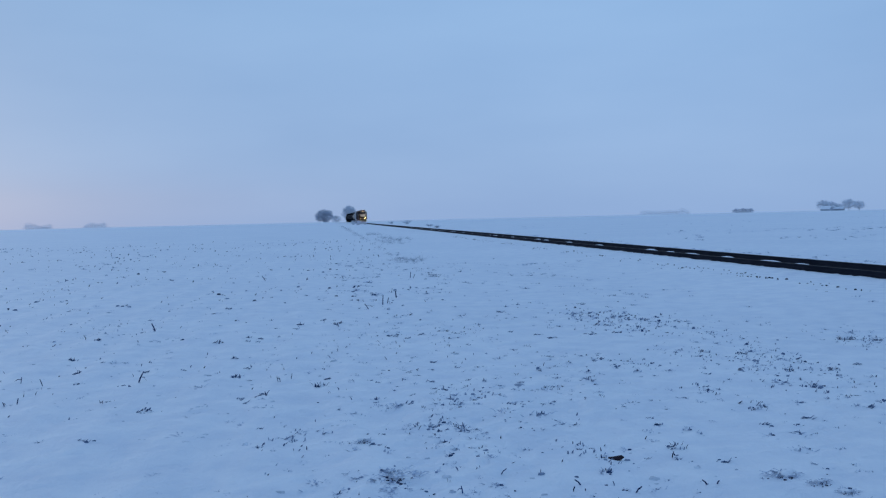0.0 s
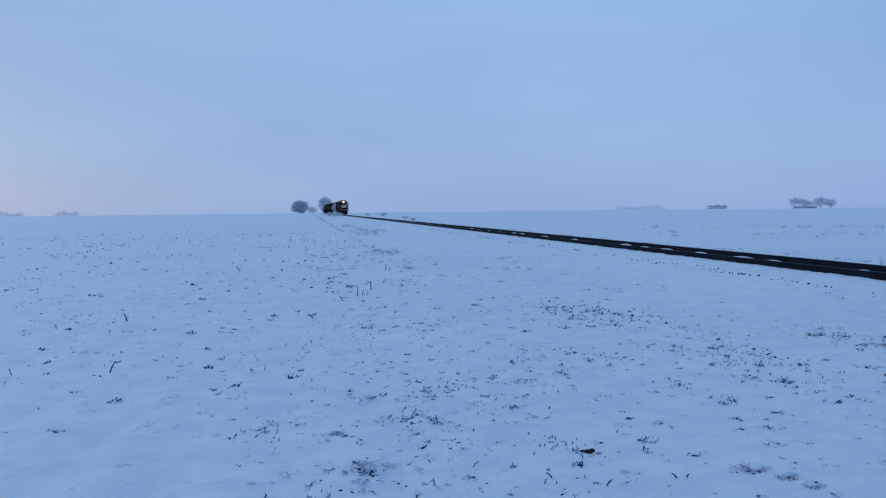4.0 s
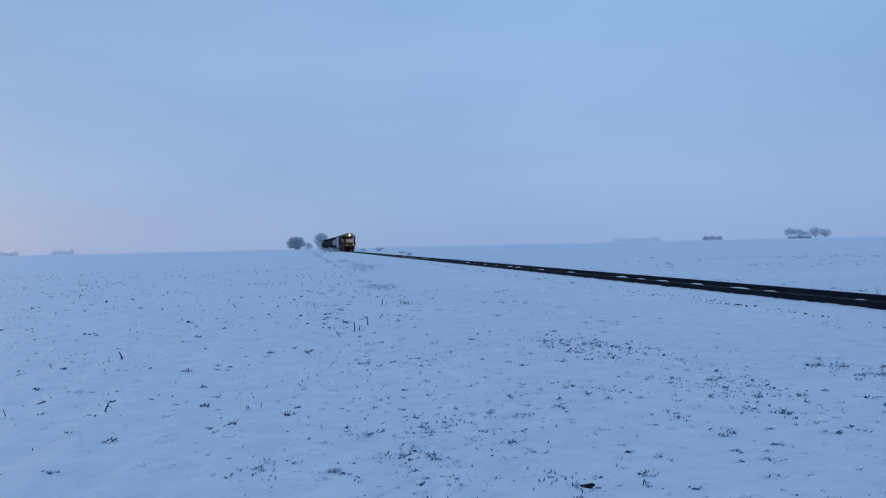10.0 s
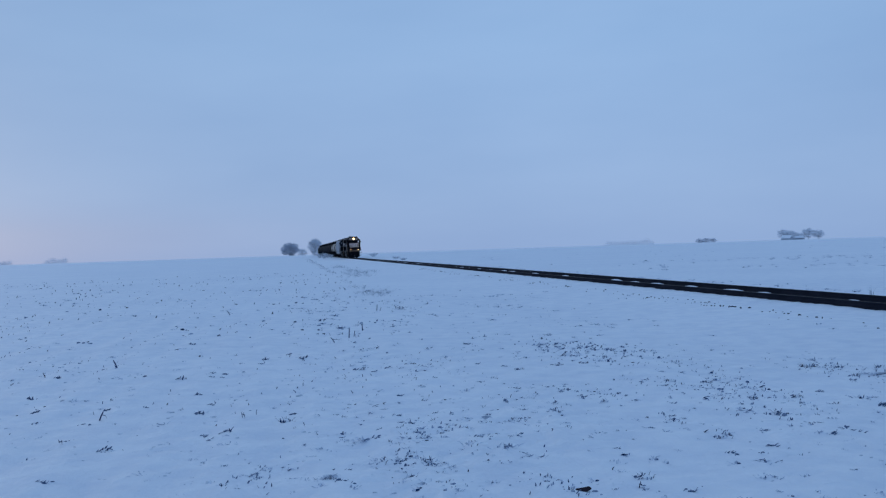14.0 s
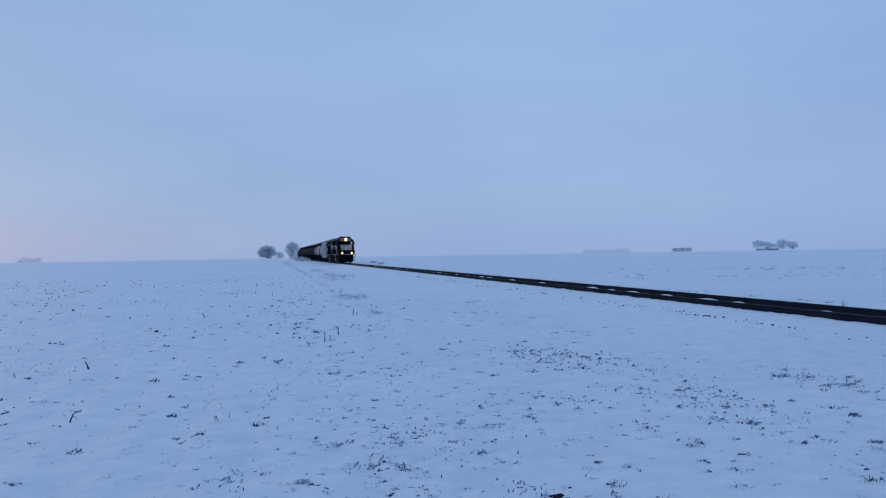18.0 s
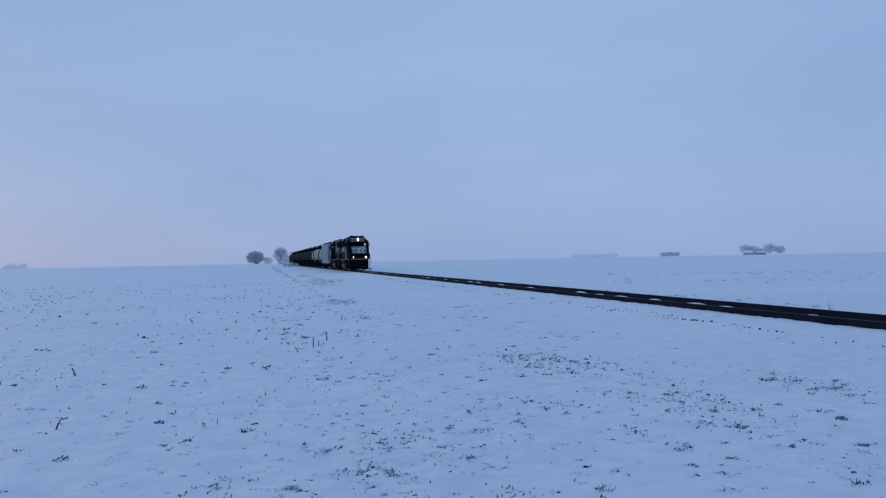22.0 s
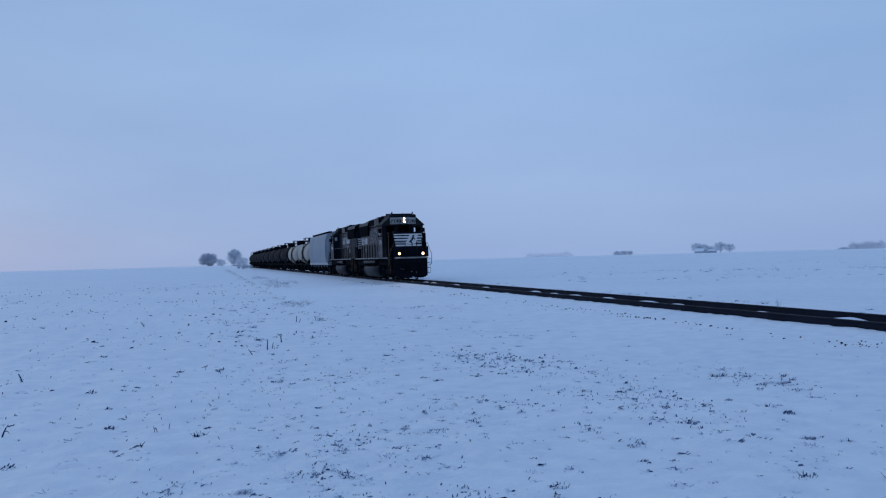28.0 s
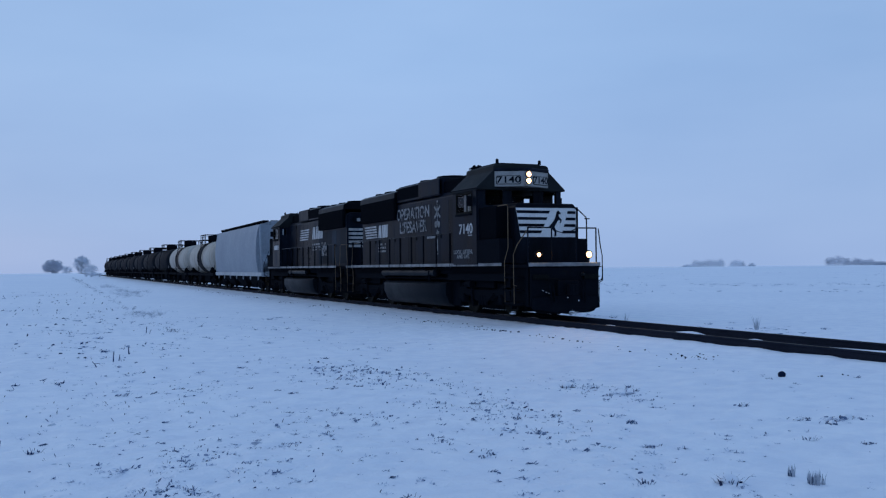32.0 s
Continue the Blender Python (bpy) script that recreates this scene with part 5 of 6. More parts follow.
def matted_tuft(rng, x, y, w):
    """A clump of long dead grass laid flat, half buried, with dark flecks for the hollow under its front."""
    mat = tagged(new("grass_tuft"), "matted clump of long dead grass half buried in snow", "grass tuft", "grass tufts of the verge")
    z = land(x, y)
    pale, hollow = Shape(), Shape()
    for _ in range(60):
        a = rng.uniform(0, math.tau)
        d = w * rng.uniform(0.0, 0.8)
        bx, by = x + d * math.cos(a), y + d * 0.8 * math.sin(a)
        ln, t = w * rng.uniform(0.18, 0.45), a + rng.gauss(0.4, 0.9)
        blade(pale, (bx, by, z + rng.uniform(0.0, 0.12) * w), (bx + ln * math.cos(t), by + ln * 0.8 * math.sin(t), z + rng.uniform(0.0, 0.10) * w), rng.uniform(0.022, 0.045) * w, 0.16 * ln)
    # dark flecks stand in for the shaded hollow below the grass
    for _ in range(16):
        a, d = rng.gauss(-1.5, 0.8), w * rng.uniform(0.1, 0.75)
        fleck(hollow, rng, x + d * math.cos(a), y + d * 0.8 * math.sin(a), w * rng.uniform(0.07, 0.18), 0.25)
    tagged(part("foliage", pale, FROSTED, mat), kind="stuff")
    tagged(part("dark_stems", hollow, RUST_LITTER, mat), kind="stuff")
    for _ in range(3):
        cap = Shape()
        snow_cap(cap, rng, x + rng.gauss(0, 0.3) * w, y + rng.uniform(0.0, 0.4) * w, w * rng.uniform(0.16, 0.28))
        part("snow_cap", cap, SNOW, mat, smooth="all")


def torn_stalk(sh, rng, x, y, w):
    """A torn stalk end or leaf standing out of a clod."""
    z = land(x, y)
    bx, by = x + rng.uniform(-0.40, 0.40) * w, y + rng.uniform(-0.4, 0.4) * w
    h = w * rng.uniform(0.25, 0.55)
    t = rng.gauss(0.2, 0.5)
    blade(sh, (bx, by, z - 0.01), (bx + h * math.sin(t), by, z + h * math.cos(t)), w * rng.uniform(0.05, 0.09), 0.0)


def snow_cap(sh, rng, x, y, s):
    """A small pillow of snow caught on a tuft."""
    z = land(x, y)
    rings = []
    for f, hgt in ((1.0, -0.01), (0.85, 0.35), (0.5, 0.6), (0.12, 0.68)):
        rings.append([(x + s * f * rng.uniform(0.85, 1.15) * math.cos(k * math.tau / 8), y + s * f * 0.8 * math.sin(k * math.tau / 8), z + s * hgt) for k in range(8)])
    sh.loft(rings)


# standing corn stalks: place, height and lean across the row
STUBBLE = (
    (1.09, 18.41, 0.20, 0.06), (1.21, 18.73, 0.12, 0.20), (1.25, 18.6, 0.07, -0.17), (1.48, 19.82, 0.15, -0.08), (0.75, 17.31, 0.10, -0.78), (2.38, 26.05, 0.18, 0.09), (2.42, 25.6, 0.12, 0.43), (0.44, 26.6, 0.10, -0.5),
    (0.10, 14.86, 0.06, 0.5), (0.14, 14.78, 0.07, -0.5), (-2.83, 14.97, 0.13, -0.46), (-2.16, 10.29, 0.10, 0.5), (-0.6, 9.99, 0.06, -0.2), (-0.57, 9.96, 0.055, -0.33), (-0.46, 10.07, 0.06, 0.22), (-0.68, 9.07, 0.05, 0.89),
    (-1.87, 27.05, 0.14, -0.67), (-0.12, 15.56, 0.05, 0.6), (-0.5, 14.88, 0.06, -0.7), (-3.16, 9.39, 0.06, 0.3), (-3.18, 10.3, 0.08, -0.4), (-3.46, 10.44, 0.07, 0.2), (1.87, 5.39, 0.035, 1.4), (1.59, 5.6, 0.035, -1.4), (1.1, 5.9, 0.035, 1.4),
)
# clods that show through the snow: place and width
FIELD_CLODS = (
    (-2.02, 18.26, 0.11), (-1.64, 13.36, 0.16), (-1.24, 11.69, 0.1), (-1.1, 10.45, 0.11), (-1.78, 11.06, 0.06), (-2.21, 10.98, 0.07), (-2.29, 10.18, 0.04), (-2.21, 9.09, 0.04), (-1.79, 8.74, 0.11), (-2, 7.46, 0.09),
    (-2.89, 11.75, 0.05), (-2.82, 10.28, 0.06), (-3.03, 11.06, 0.1), (-0.11, 15.83, 0.09), (0.12, 15.02, 0.13), (-0.51, 15.22, 0.11), (-0.56, 14.7, 0.08), (-1.23, 13.68, 0.08), (-1.05, 13.66, 0.08), (-1.21, 13.33, 0.07),
    (-1.07, 13.33, 0.06), (-0.71, 9.09, 0.11), (-0.84, 8.82, 0.07), (-0.92, 9.07, 0.08), (-0.14, 9.65, 0.13), (-0.05, 10.06, 0.07), (-0.59, 7.07, 0.05), (-0.62, 7.65, 0.05), (-1.03, 11.07, 0.08), (-3.49, 13.96, 0.11),
    (-3.36, 12.16, 0.11), (0.21, 7, 0.06),
)
EDGE_CLODS = (
    (0.94, 13.23, 0.14), (1.12, 12.95, 0.08), (1.38, 13.45, 0.1), (1.72, 13.63, 0.16), (1.87, 13.24, 0.1), (2.33, 15.65, 0.12), (1.86, 12.02, 0.05), (2.38, 11.34, 0.05), (0.87, 10.07, 0.06), (1.24, 10.77, 0.1),
    (0.41, 9.8, 0.06), (0.5, 9.72, 0.06), (1.47, 10.33, 0.06), (1.05, 9.48, 0.09), (0.78, 8.79, 0.05), (1.03, 9.03, 0.07), (0.97, 8.7, 0.04), (0.71, 8.43, 0.09), (0.41, 8.57, 0.05), (1.46, 9.48, 0.06),
    (1.96, 9.13, 0.07), (2.25, 8.91, 0.07), (1.72, 7.93, 0.04), (1.62, 7.93, 0.07), (1.92, 7.99, 0.04), (2.04, 8.09, 0.06), (0.33, 6.9, 0.12), (0.39, 7.28, 0.05), (2.24, 6.12, 0.04),
)
VERGE_CLODS = (
    (3.1, 15.98, 0.15), (2.71, 13.28, 0.09), (3.02, 12.77, 0.09), (3.15, 12.38, 0.13), (2.72, 10.85, 0.08), (3.23, 10.39, 0.07), (3.32, 10.32, 0.05), (3.26, 9.92, 0.11), (4.23, 12.76, 0.16), (3.79, 12.66, 0.14),
    (4.27, 13.68, 0.21), (4.97, 17.17, 0.16), (5.13, 10.62, 0.08), (3.76, 8.59, 0.07), (4.07, 9.25, 0.09), (5.55, 9.26, 0.13), (6.12, 8.52, 0.11), (4.75, 7.33, 0.09), (4.94, 7.46, 0.05), (5.02, 7.37, 0.11),
    (3.66, 6.64, 0.06), (3.8, 6.85, 0.06), (3.99, 7.03, 0.1), (3.57, 6.93, 0.1), (2.72, 7.38, 0.05), (2.51, 6.32, 0.07), (2.74, 5.95, 0.1), (2.43, 6.04, 0.05), (6.13, 9.71, 0.1), (8.55, 7.71, 0.29),
    (8.68, 7.58, 0.09), (8.1, 7.51, 0.18),
)
LINE_CLODS = (
    (7.5, 6.52, 0.16), (8.19, 9.01, 0.15), (6.1, 8.51, 0.11), (4.94, 6.11, 0.07), (8, 7.91, 0.2), (10.23, 10.64, 0.07), (10.16, 10.05, 0.07), (11.47, 10.11, 0.11),
)
# flat lumps that stand for shaded dips in the snow: place and width
SHADE_SMUDGES = (
    (-1.32, 8.68, 0.16), (-1.01, 8.39, 0.11), (-1.12, 7.64, 0.18), (-0.84, 7.28, 0.13), (-1.61, 7.53, 0.14), (-2.57, 9.73, 0.12), (-2.37, 8.61, 0.09), (-2.08, 8.85, 0.1), (-0.09, 8.1, 0.1), (-0.45, 7.95, 0.12),
    (-3.11, 12.96, 0.1), (-0.9, 6.96, 0.06), (-1.14, 7.49, 0.06), (1.01, 11.08, 0.15), (0.86, 11.91, 0.07), (0.63, 10.62, 0.08), (2.35, 8.61, 0.13), (1.61, 8.14, 0.12), (1.88, 7.24, 0.11), (0.34, 11.49, 0.1),
    (1.78, 10.14, 0.15), (2.45, 9.97, 0.12), (1.94, 8.85, 0.19), (2.61, 8.48, 0.16), (1.02, 6.46, 0.12), (1.31, 6.39, 0.12), (0.26, 8.04, 0.1), (5.4, 10.69, 0.21), (4.49, 7.65, 0.13), (4.14, 6.69, 0.09),
    (4.45, 6.41, 0.19), (3.36, 6.52, 0.13), (8.08, 12.98, 0.23),
)
# larger stones fallen from the track bed: place and width
SHOULDER_STONES = (
    (11.56, 23.24, 0.06), (11.3, 22.32, 0.1), (11.18, 21.64, 0.06), (11.36, 21.78, 0.08), (11.49, 20.06, 0.09), (11.34, 19.3, 0.07), (11.43, 19.24, 0.09), (11.37, 18.68, 0.13), (11.25, 18.18, 0.06), (11.29, 17.98, 0.09),
    (11.33, 17.76, 0.09), (10.56, 18.21, 0.05), (10.57, 17.85, 0.05), (11.39, 17.55, 0.04), (11.46, 16.49, 0.07), (10.82, 15.21, 0.08), (11.39, 15.46, 0.1), (11.17, 15.02, 0.04), (10.83, 14.29, 0.04),
    (11.69, 25.25, 0.08), (11.82, 25.15, 0.08), (11.06, 22.88, 0.07), (11.12, 22.83, 0.08), (11.14, 22.48, 0.1), (11.18, 22.12, 0.08), (11.41, 22.12, 0.06), (11.28, 21.58, 0.09), (11.49, 19.6, 0.07), (11.71, 26.32, 0.07), (11.48, 25.42, 0.07),
    (11.83, 27.41, 0.08), (11.4, 27.29, 0.08), (11.46, 28.49, 0.09), (11.27, 29.47, 0.08),
)
# close groups of grass stubs: place and half width
STUB_GROUPS = (
    (4.58, 15.05, 0.38), (4.94, 14.53, 0.18), (1.42, 8.82, 0.16), (1.15, 8.26, 0.07), (0.83, 7.4, 0.09), (1.02, 7.2, 0.05), (1.86, 6.32, 0.12), (-0.29, 7.21, 0.19), (5.51, 12.02, 0.35), (5.52, 10.16, 0.21),
    (4.73, 8.72, 0.3), (7.43, 11.36, 0.18), (7.32, 10.55, 0.31), (4.75, 13, 0.21), (3.87, 7.73, 0.06), (5.35, 14.2, 0.26), (4.5, 10.6, 0.24), (5.2, 9.6, 0.2), (3.7, 8.45, 0.1), (3.6, 10.1, 0.12),
)
TUFTS = ((7.12, 11.55), (7.45, 11.3), (7.23, 10.64), (7.26, 9.93), (6.05, 8.4), (5.38, 7.2), (3.79, 7.58), (5.07, 5.71), (5.12, 10.6), (4.68, 10.69), (4.81, 8.38), (5.02, 9.24), (-0.14, 9.66), (7.71, 10.67), (7.9, 11.08), (8.25, 9.05), (8.14, 7.89), (8.6, 7.7), (7.12, 6.86), (3.22, 38.9), (3.52, 37.0), (2.53, 6.32), (4.43, 5.95))


# where the verge grass shows thickest: place and weight
PATCHES = ((4.5, 14.2, 1.0), (4.75, 12.2, 0.7), (5.1, 10.2, 0.8), (5.6, 9.2, 0.4), (1.5, 8.7, 0.8), (0.95, 7.6, 0.8), (2.5, 6.3, 0.5), (3.1, 10.4, 0.35), (7.5, 10.8, 0.7), (3.9, 17.0, 0.5), (8.4, 7.8, 0.6), (2.9, 5.5, 0.8))


def build_vegetation():
    rng = random.Random(21)
    for x, y, h, lean in STUBBLE:
        sh = Shape()
        stalk(sh, rng, x, y, h, lean, 0.0)
        thing("corn_stalk", sh, STALK, "broken dark corn stalk standing in the snow", "corn stalk", group="corn stalks of the field")
    for x, y, w in FIELD_CLODS + EDGE_CLODS + VERGE_CLODS + LINE_CLODS:
        c = tagged(new("soil_clod"), "dark clod of soil and husks showing through the snow", "clod", "clods of the field")
        n = 3 if w < 0.07 else 5 if w < 0.13 else 12
        for k in range(n):
            sh = Shape()
            off = (k / (n - 1) - 0.5) * w * 0.9
            wisp(sh, rng, x + off + rng.uniform(-0.1, 0.1) * w, y + rng.uniform(-0.5, 0.5) * w, w * (rng.uniform(0.2, 0.45) if w < 0.12 else rng.uniform(0.12, 0.26)) + 0.012)
            part("husk", sh, RUST_LITTER if w > 0.12 and k % 2 else FLECK, c)
        for _ in range(3):
            sh = Shape()
            fleck(sh, rng, x + rng.gauss(0, 0.25) * w, y + rng.gauss(0, 0.4) * w, w * rng.uniform(0.25, 0.55), 0.18)
            part("lump", sh, SOIL, c)
        if w > 0.095 and (x, y, w) in FIELD_CLODS:
            for _ in range(3):
                sh = Shape()
                torn_stalk(sh, rng, x, y, w)
                part("torn_stalk", sh, STALK, c)
        if w > 0.12:
            sh = Shape()
            fleck(sh, rng, x, y - 0.1 * w, w * 0.6, 0.35)
            part("snow_cap", sh, SNOW, c, smooth="all")
    # a dark reddish lump added for a dark hollow in the snow, its husk trailing off
    c = tagged(new("corn_cob"), "dark reddish lump standing for a dark hollow in the snow", "corn cob")
    sh, z = Shape(), land(1.98, 6.12)
    sh.loft([[(1.93 + 0.12 * f, 6.12 + 0.01 * math.sin(9 * f) + g * 0.026 * math.cos(k * 0.785) * rng.uniform(0.75, 1.2), z + 0.004 + 0.008 * f + g * 0.016 * math.sin(k * 0.785)) for k in range(8)] for f, g in ((0.0, 0.25), (0.12, 0.75), (0.4, 1.0), (0.7, 1.1), (0.9, 0.9), (1.0, 0.35))])
    part("cob", sh, DARK_REDDISH, c, smooth=True)
    for k in range(9):
        sh = Shape()
        u = 1.94 - 0.020 * k
        blade(sh, (u, 6.12 + rng.gauss(0, 0.015), z - 0.004), (u - rng.uniform(0.02, 0.06), 6.12 + rng.gauss(0, 0.025), z + rng.uniform(0.002, 0.018)), rng.uniform(0.007, 0.013), 0.008)
        part("husk", sh, DARK_REDDISH if k < 6 else RUST_LITTER, c)
    dip_shade = Shape()
    for x, y, w in SHADE_SMUDGES:
        for _ in range(3):
            fleck(dip_shade, rng, x + rng.gauss(0, 0.3) * w, y + rng.gauss(0, 0.5) * w, w * rng.uniform(0.15, 0.38), 0.12)
    for k, (x, y) in enumerate(TUFTS):
        big = k in (0, 7)
        t = tagged(new("grass_tuft"), "dead grass tuft bowed under a cap of snow" if big else "dead grass tuft poking out of the snow", "grass tuft", "grass tufts of the verge")
        sh = Shape()
        tuft(sh, rng, x, y, 0.075 if big else 0.045, 0.12 if big else 0.07, 26 if big else 14)
        tagged(part("foliage", sh, GRASS, t), kind="stuff")
        sh = Shape()
        for j in range(7 if big else 2):
            u = (j / 6 - 0.5) if big else rng.uniform(-0.4, 0.4)
            fleck(sh, rng, x + u * 0.20, y + 0.05 - 0.25 * u * u, 0.05 if big else 0.035, 0.9 - 2.5 * u * u if big else 0.4)
        tagged(part("husk_litter", sh, RUST_LITTER if big else FLECK, t), kind="stuff")
        if big or k % 3 == 0:
            sh = Shape()
            snow_cap(sh, rng, x + 0.01, y + 0.03 if big else y - 0.01, 0.10 if big else 0.04)
            part("snow_cap", sh, SNOW, t, smooth="all")
    for x, y, h, w, n in ((5.78, 5.76, 0.11, 0.03, 30), (5.74, 5.46, 0.12, 0.075, 70)):
        t = tagged(new("grass_tuft"), "pale upright tuft of dead grass standing in the snow", "grass tuft", "grass tufts of the verge")
        sh = Shape()
        tuft(sh, rng, x, y, h, w, n, (0.0, 0.28))
        tagged(part("foliage", sh, TWIG_NEAR, t), kind="stuff")
        sh = Shape()
        tuft(sh, rng, x, y, h * 0.6, w, n // 2, (0.0, 0.4))
        tagged(part("dark_stems", sh, GRASS, t), kind="stuff")
    for x, y, w in ((0.39, 5.98, 0.24), (2.92, 5.50, 0.17), (3.06, 5.28, 0.11), (3.12, 5.08, 0.10), (7.54, 10.62, 0.20), (5.45, 7.29, 0.11), (0.23, 7.03, 0.10), (8.30, 7.65, 0.16)):
        matted_tuft(rng, x, y, w)
    # stubble rows of the corn field, running with the line
    sh, soil, grass, blades, frost = Shape(), Shape(), Shape(), Shape(), Shape()
    for _ in range(8600):
        r = 5.2 + 75 * rng.random() ** 1.35
        a = radians(rng.uniform(-34, 30))
        x, y = r * math.sin(a), r * math.cos(a)
        if x > 2.6:
            continue
        x = round(x / 0.76) * 0.76 + rng.gauss(0, 0.17)
        if noise.noise(Vector((x * 0.35, y * 0.22, 30))) < rng.uniform(-0.45, 0.62):
            continue
        kind = rng.random()
        grow = max(1.0, (r / 12) ** 0.75)
        if kind < 0.16:
            stalk(sh, rng, x, y, rng.uniform(0.014, 0.04) if r < 12 or rng.random() < 0.92 else rng.uniform(0.05, 0.09), rng.uniform(0.2, 1.5), rng.uniform(0, math.tau))
        elif kind < 0.34:
            for _ in range(rng.randint(1, 2)):
                fleck(soil, rng, x + rng.gauss(0, 0.04), y + rng.gauss(0, 0.08), min(0.13, 0.026 * math.exp(rng.gauss(0, 0.45)) * grow * (1.0 + 0.35 * min(1.0, max(0.0, (r - 10) / 8)))), 0.24)
        elif kind < 0.56:
            stub(sh, rng, x, y, min(0.11, rng.uniform(0.012, 0.030) * grow * (1.0 + 0.4 * min(1.0, max(0.0, (r - 10) / 8)))))
        elif kind < 0.72:
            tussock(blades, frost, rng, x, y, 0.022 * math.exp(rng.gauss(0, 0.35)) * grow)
        else:
            for _ in range(2):
                fleck(dip_shade, rng, x + rng.gauss(0, 0.05), y + rng.gauss(0, 0.12), 0.036 * math.exp(rng.gauss(0, 0.5)), 0.14)
    thing("corn_stubble", sh, STALK, "scattered short corn stubble in the snow", "stubble", kind="stuff")
    # grassy verge between field and line
    stubs = Shape()
    for x, y, w in STUB_GROUPS:
        for _ in range(int(8 + 160 * w)):
            px, py = x + rng.gauss(0, 0.85) * w, y + rng.gauss(0, 2.0) * w
            kind, far = rng.random(), max(1.0, y / 10)
            if kind < 0.24:
                tussock(blades, frost, rng, px, py, 0.021 * math.exp(rng.gauss(0, 0.4)) * far)
            elif kind < 0.40:
                wisp(stubs, rng, px, py, 0.031 * math.exp(rng.gauss(0, 0.4)) * far)
            elif kind < (0.78 if y > 8.5 else 0.56):
                fleck(stubs, rng, px, py, min(0.075, (0.025 if y > 8.5 else 0.019) * math.exp(rng.gauss(0, 0.4)) * far), rng.uniform(0.25, 0.5) if y > 8.5 else rng.uniform(0.15, 0.3))
            else:
                for _ in range(rng.randint(1, 2)):
                    a, hh = rng.gauss(0.7, 0.6), rng.uniform(0.014, 0.030) * far
                    bx, by = px + rng.gauss(0, 0.012), py + rng.gauss(0, 0.02)
                    z = land(bx, by)
                    blade(stubs, (bx, by, z - 0.005), (bx + hh * 0.8 * math.sin(a), by, z + hh * abs(math.cos(a)) + 0.006), rng.uniform(0.004, 0.007) * far, 0.003)
    thing("grass_stubs", stubs, FLECK, "close groups of dark grass stubs in the snow", "grass", kind="stuff")
    for _ in range(29000):
        r = 5.0 + 48 * rng.random() ** 1.25
        a = radians(rng.uniform(-14, 58))
        x, y = r * math.sin(a), r * math.cos(a)
        if not -0.4 < x < 11.2:
            continue
        dense = noise.noise(Vector((x * 0.55, y * 0.30, 3))) + 0.7 * noise.noise(Vector((x * 1.6, y * 0.8, 8)))
        bare = 0.75 * math.exp(-((x - 8.8) / 1.6) ** 2) + (0.36 if r < 9 else 0.08)
        patch = sum(g * math.exp(-((x - px) / 0.55) ** 2 - ((y - py) / (0.10 * py)) ** 2) for px, py, g in PATCHES)
        if dense - bare + patch - (0.012 * max(0.0, r - 15)) < rng.uniform(-0.15, 0.95):
            continue
        if r < 22 and pillow(x, y) > 0.16 and rng.random() < 0.75:
            continue
        kind = rng.random()
        if kind < 0.16:
            fleck(soil, rng, x, y, min(0.08, 0.024 * math.exp(rng.gauss(0, 0.45)) * max(1.0, (r / 10) ** 0.5)), 0.25)
        elif kind < 0.46:
            fleck(dip_shade, rng, x, y, 0.034 * math.exp(rng.gauss(0, 0.5)), 0.15)
        elif kind < 0.70:
            tuft(grass, rng, x, y, rng.uniform(0.012, 0.036), 0.03, rng.randint(2, 4))
        else:
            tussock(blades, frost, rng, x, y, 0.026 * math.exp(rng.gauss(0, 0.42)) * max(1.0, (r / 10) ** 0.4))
    # lone tussocks scattered between the thicker patches
    for _ in range(3600):
        r = 4.9 + 30 * rng.random() ** 1.4
        a = radians(rng.uniform(-16, 56))
        x, y = r * math.sin(a), r * math.cos(a)
        if not 0.0 < x < 10.5 or grassy(x, y) < rng.uniform(0.0, 0.9) or rng.random() < 0.9 * math.exp(-((x - 8.9) / 1.5) ** 2 - ((y - 16) / 9) ** 2):
            continue
        tussock(blades, frost, rng, x, y, 0.022 * math.exp(rng.gauss(0, 0.45)) * max(1.0, (r / 10) ** 0.5), 0.75)
    # faint low frosted tussocks in the stubble
    for _ in range(900):
        r = 4.9 + 16 * rng.random() ** 1.2
        a = radians(rng.uniform(-34, 12))
        x, y = r * math.sin(a), r * math.cos(a)
        if x < 1.0 and noise.noise(Vector((x * 0.7, y * 0.5, 77))) > rng.uniform(-0.3, 0.4):
            tussock(blades, frost, rng, x, y, 0.026 * math.exp(rng.gauss(0, 0.4)), 0.10)
    thing("snow_dusted_clods", dip_shade, DIP_SHADE, "low pale lumps standing for soft shade in the snow", "clods", kind="stuff", smooth="all")
    # line of weeds along the field edge
    for _ in range(190):
        y = 26 + 210 * rng.random() ** 1.6
        x = 3.0 + rng.gauss(0, 0.16) + 0.004 * y
        s = 1 + y / 60
        tuft(grass, rng, x, y, rng.uniform(0.02, 0.05) * s, 0.08 * s, 3)
        litter(soil, rng, x, y, 0.07 * s, 2)
    # far verge, beyond the rails
    for _ in range(700):
        y = 8 + 150 * rng.random() ** 1.5
        x = TRACK_X + rng.choice((1.9, 2.4, 3.2)) + abs(rng.gauss(0, 0.7))
        if noise.noise(Vector((x * 0.4, y * 0.12, 17))) < 0.0:
            continue
        tussock(blades, frost, rng, x, y, rng.uniform(0.04, 0.11), 0.5)
    for _ in range(900):
        y, x = rng.uniform(15, 160), rng.uniform(18, 150)
        if noise.noise(Vector((x * 0.10, y * 0.10, 19))) < 0.12:
            continue
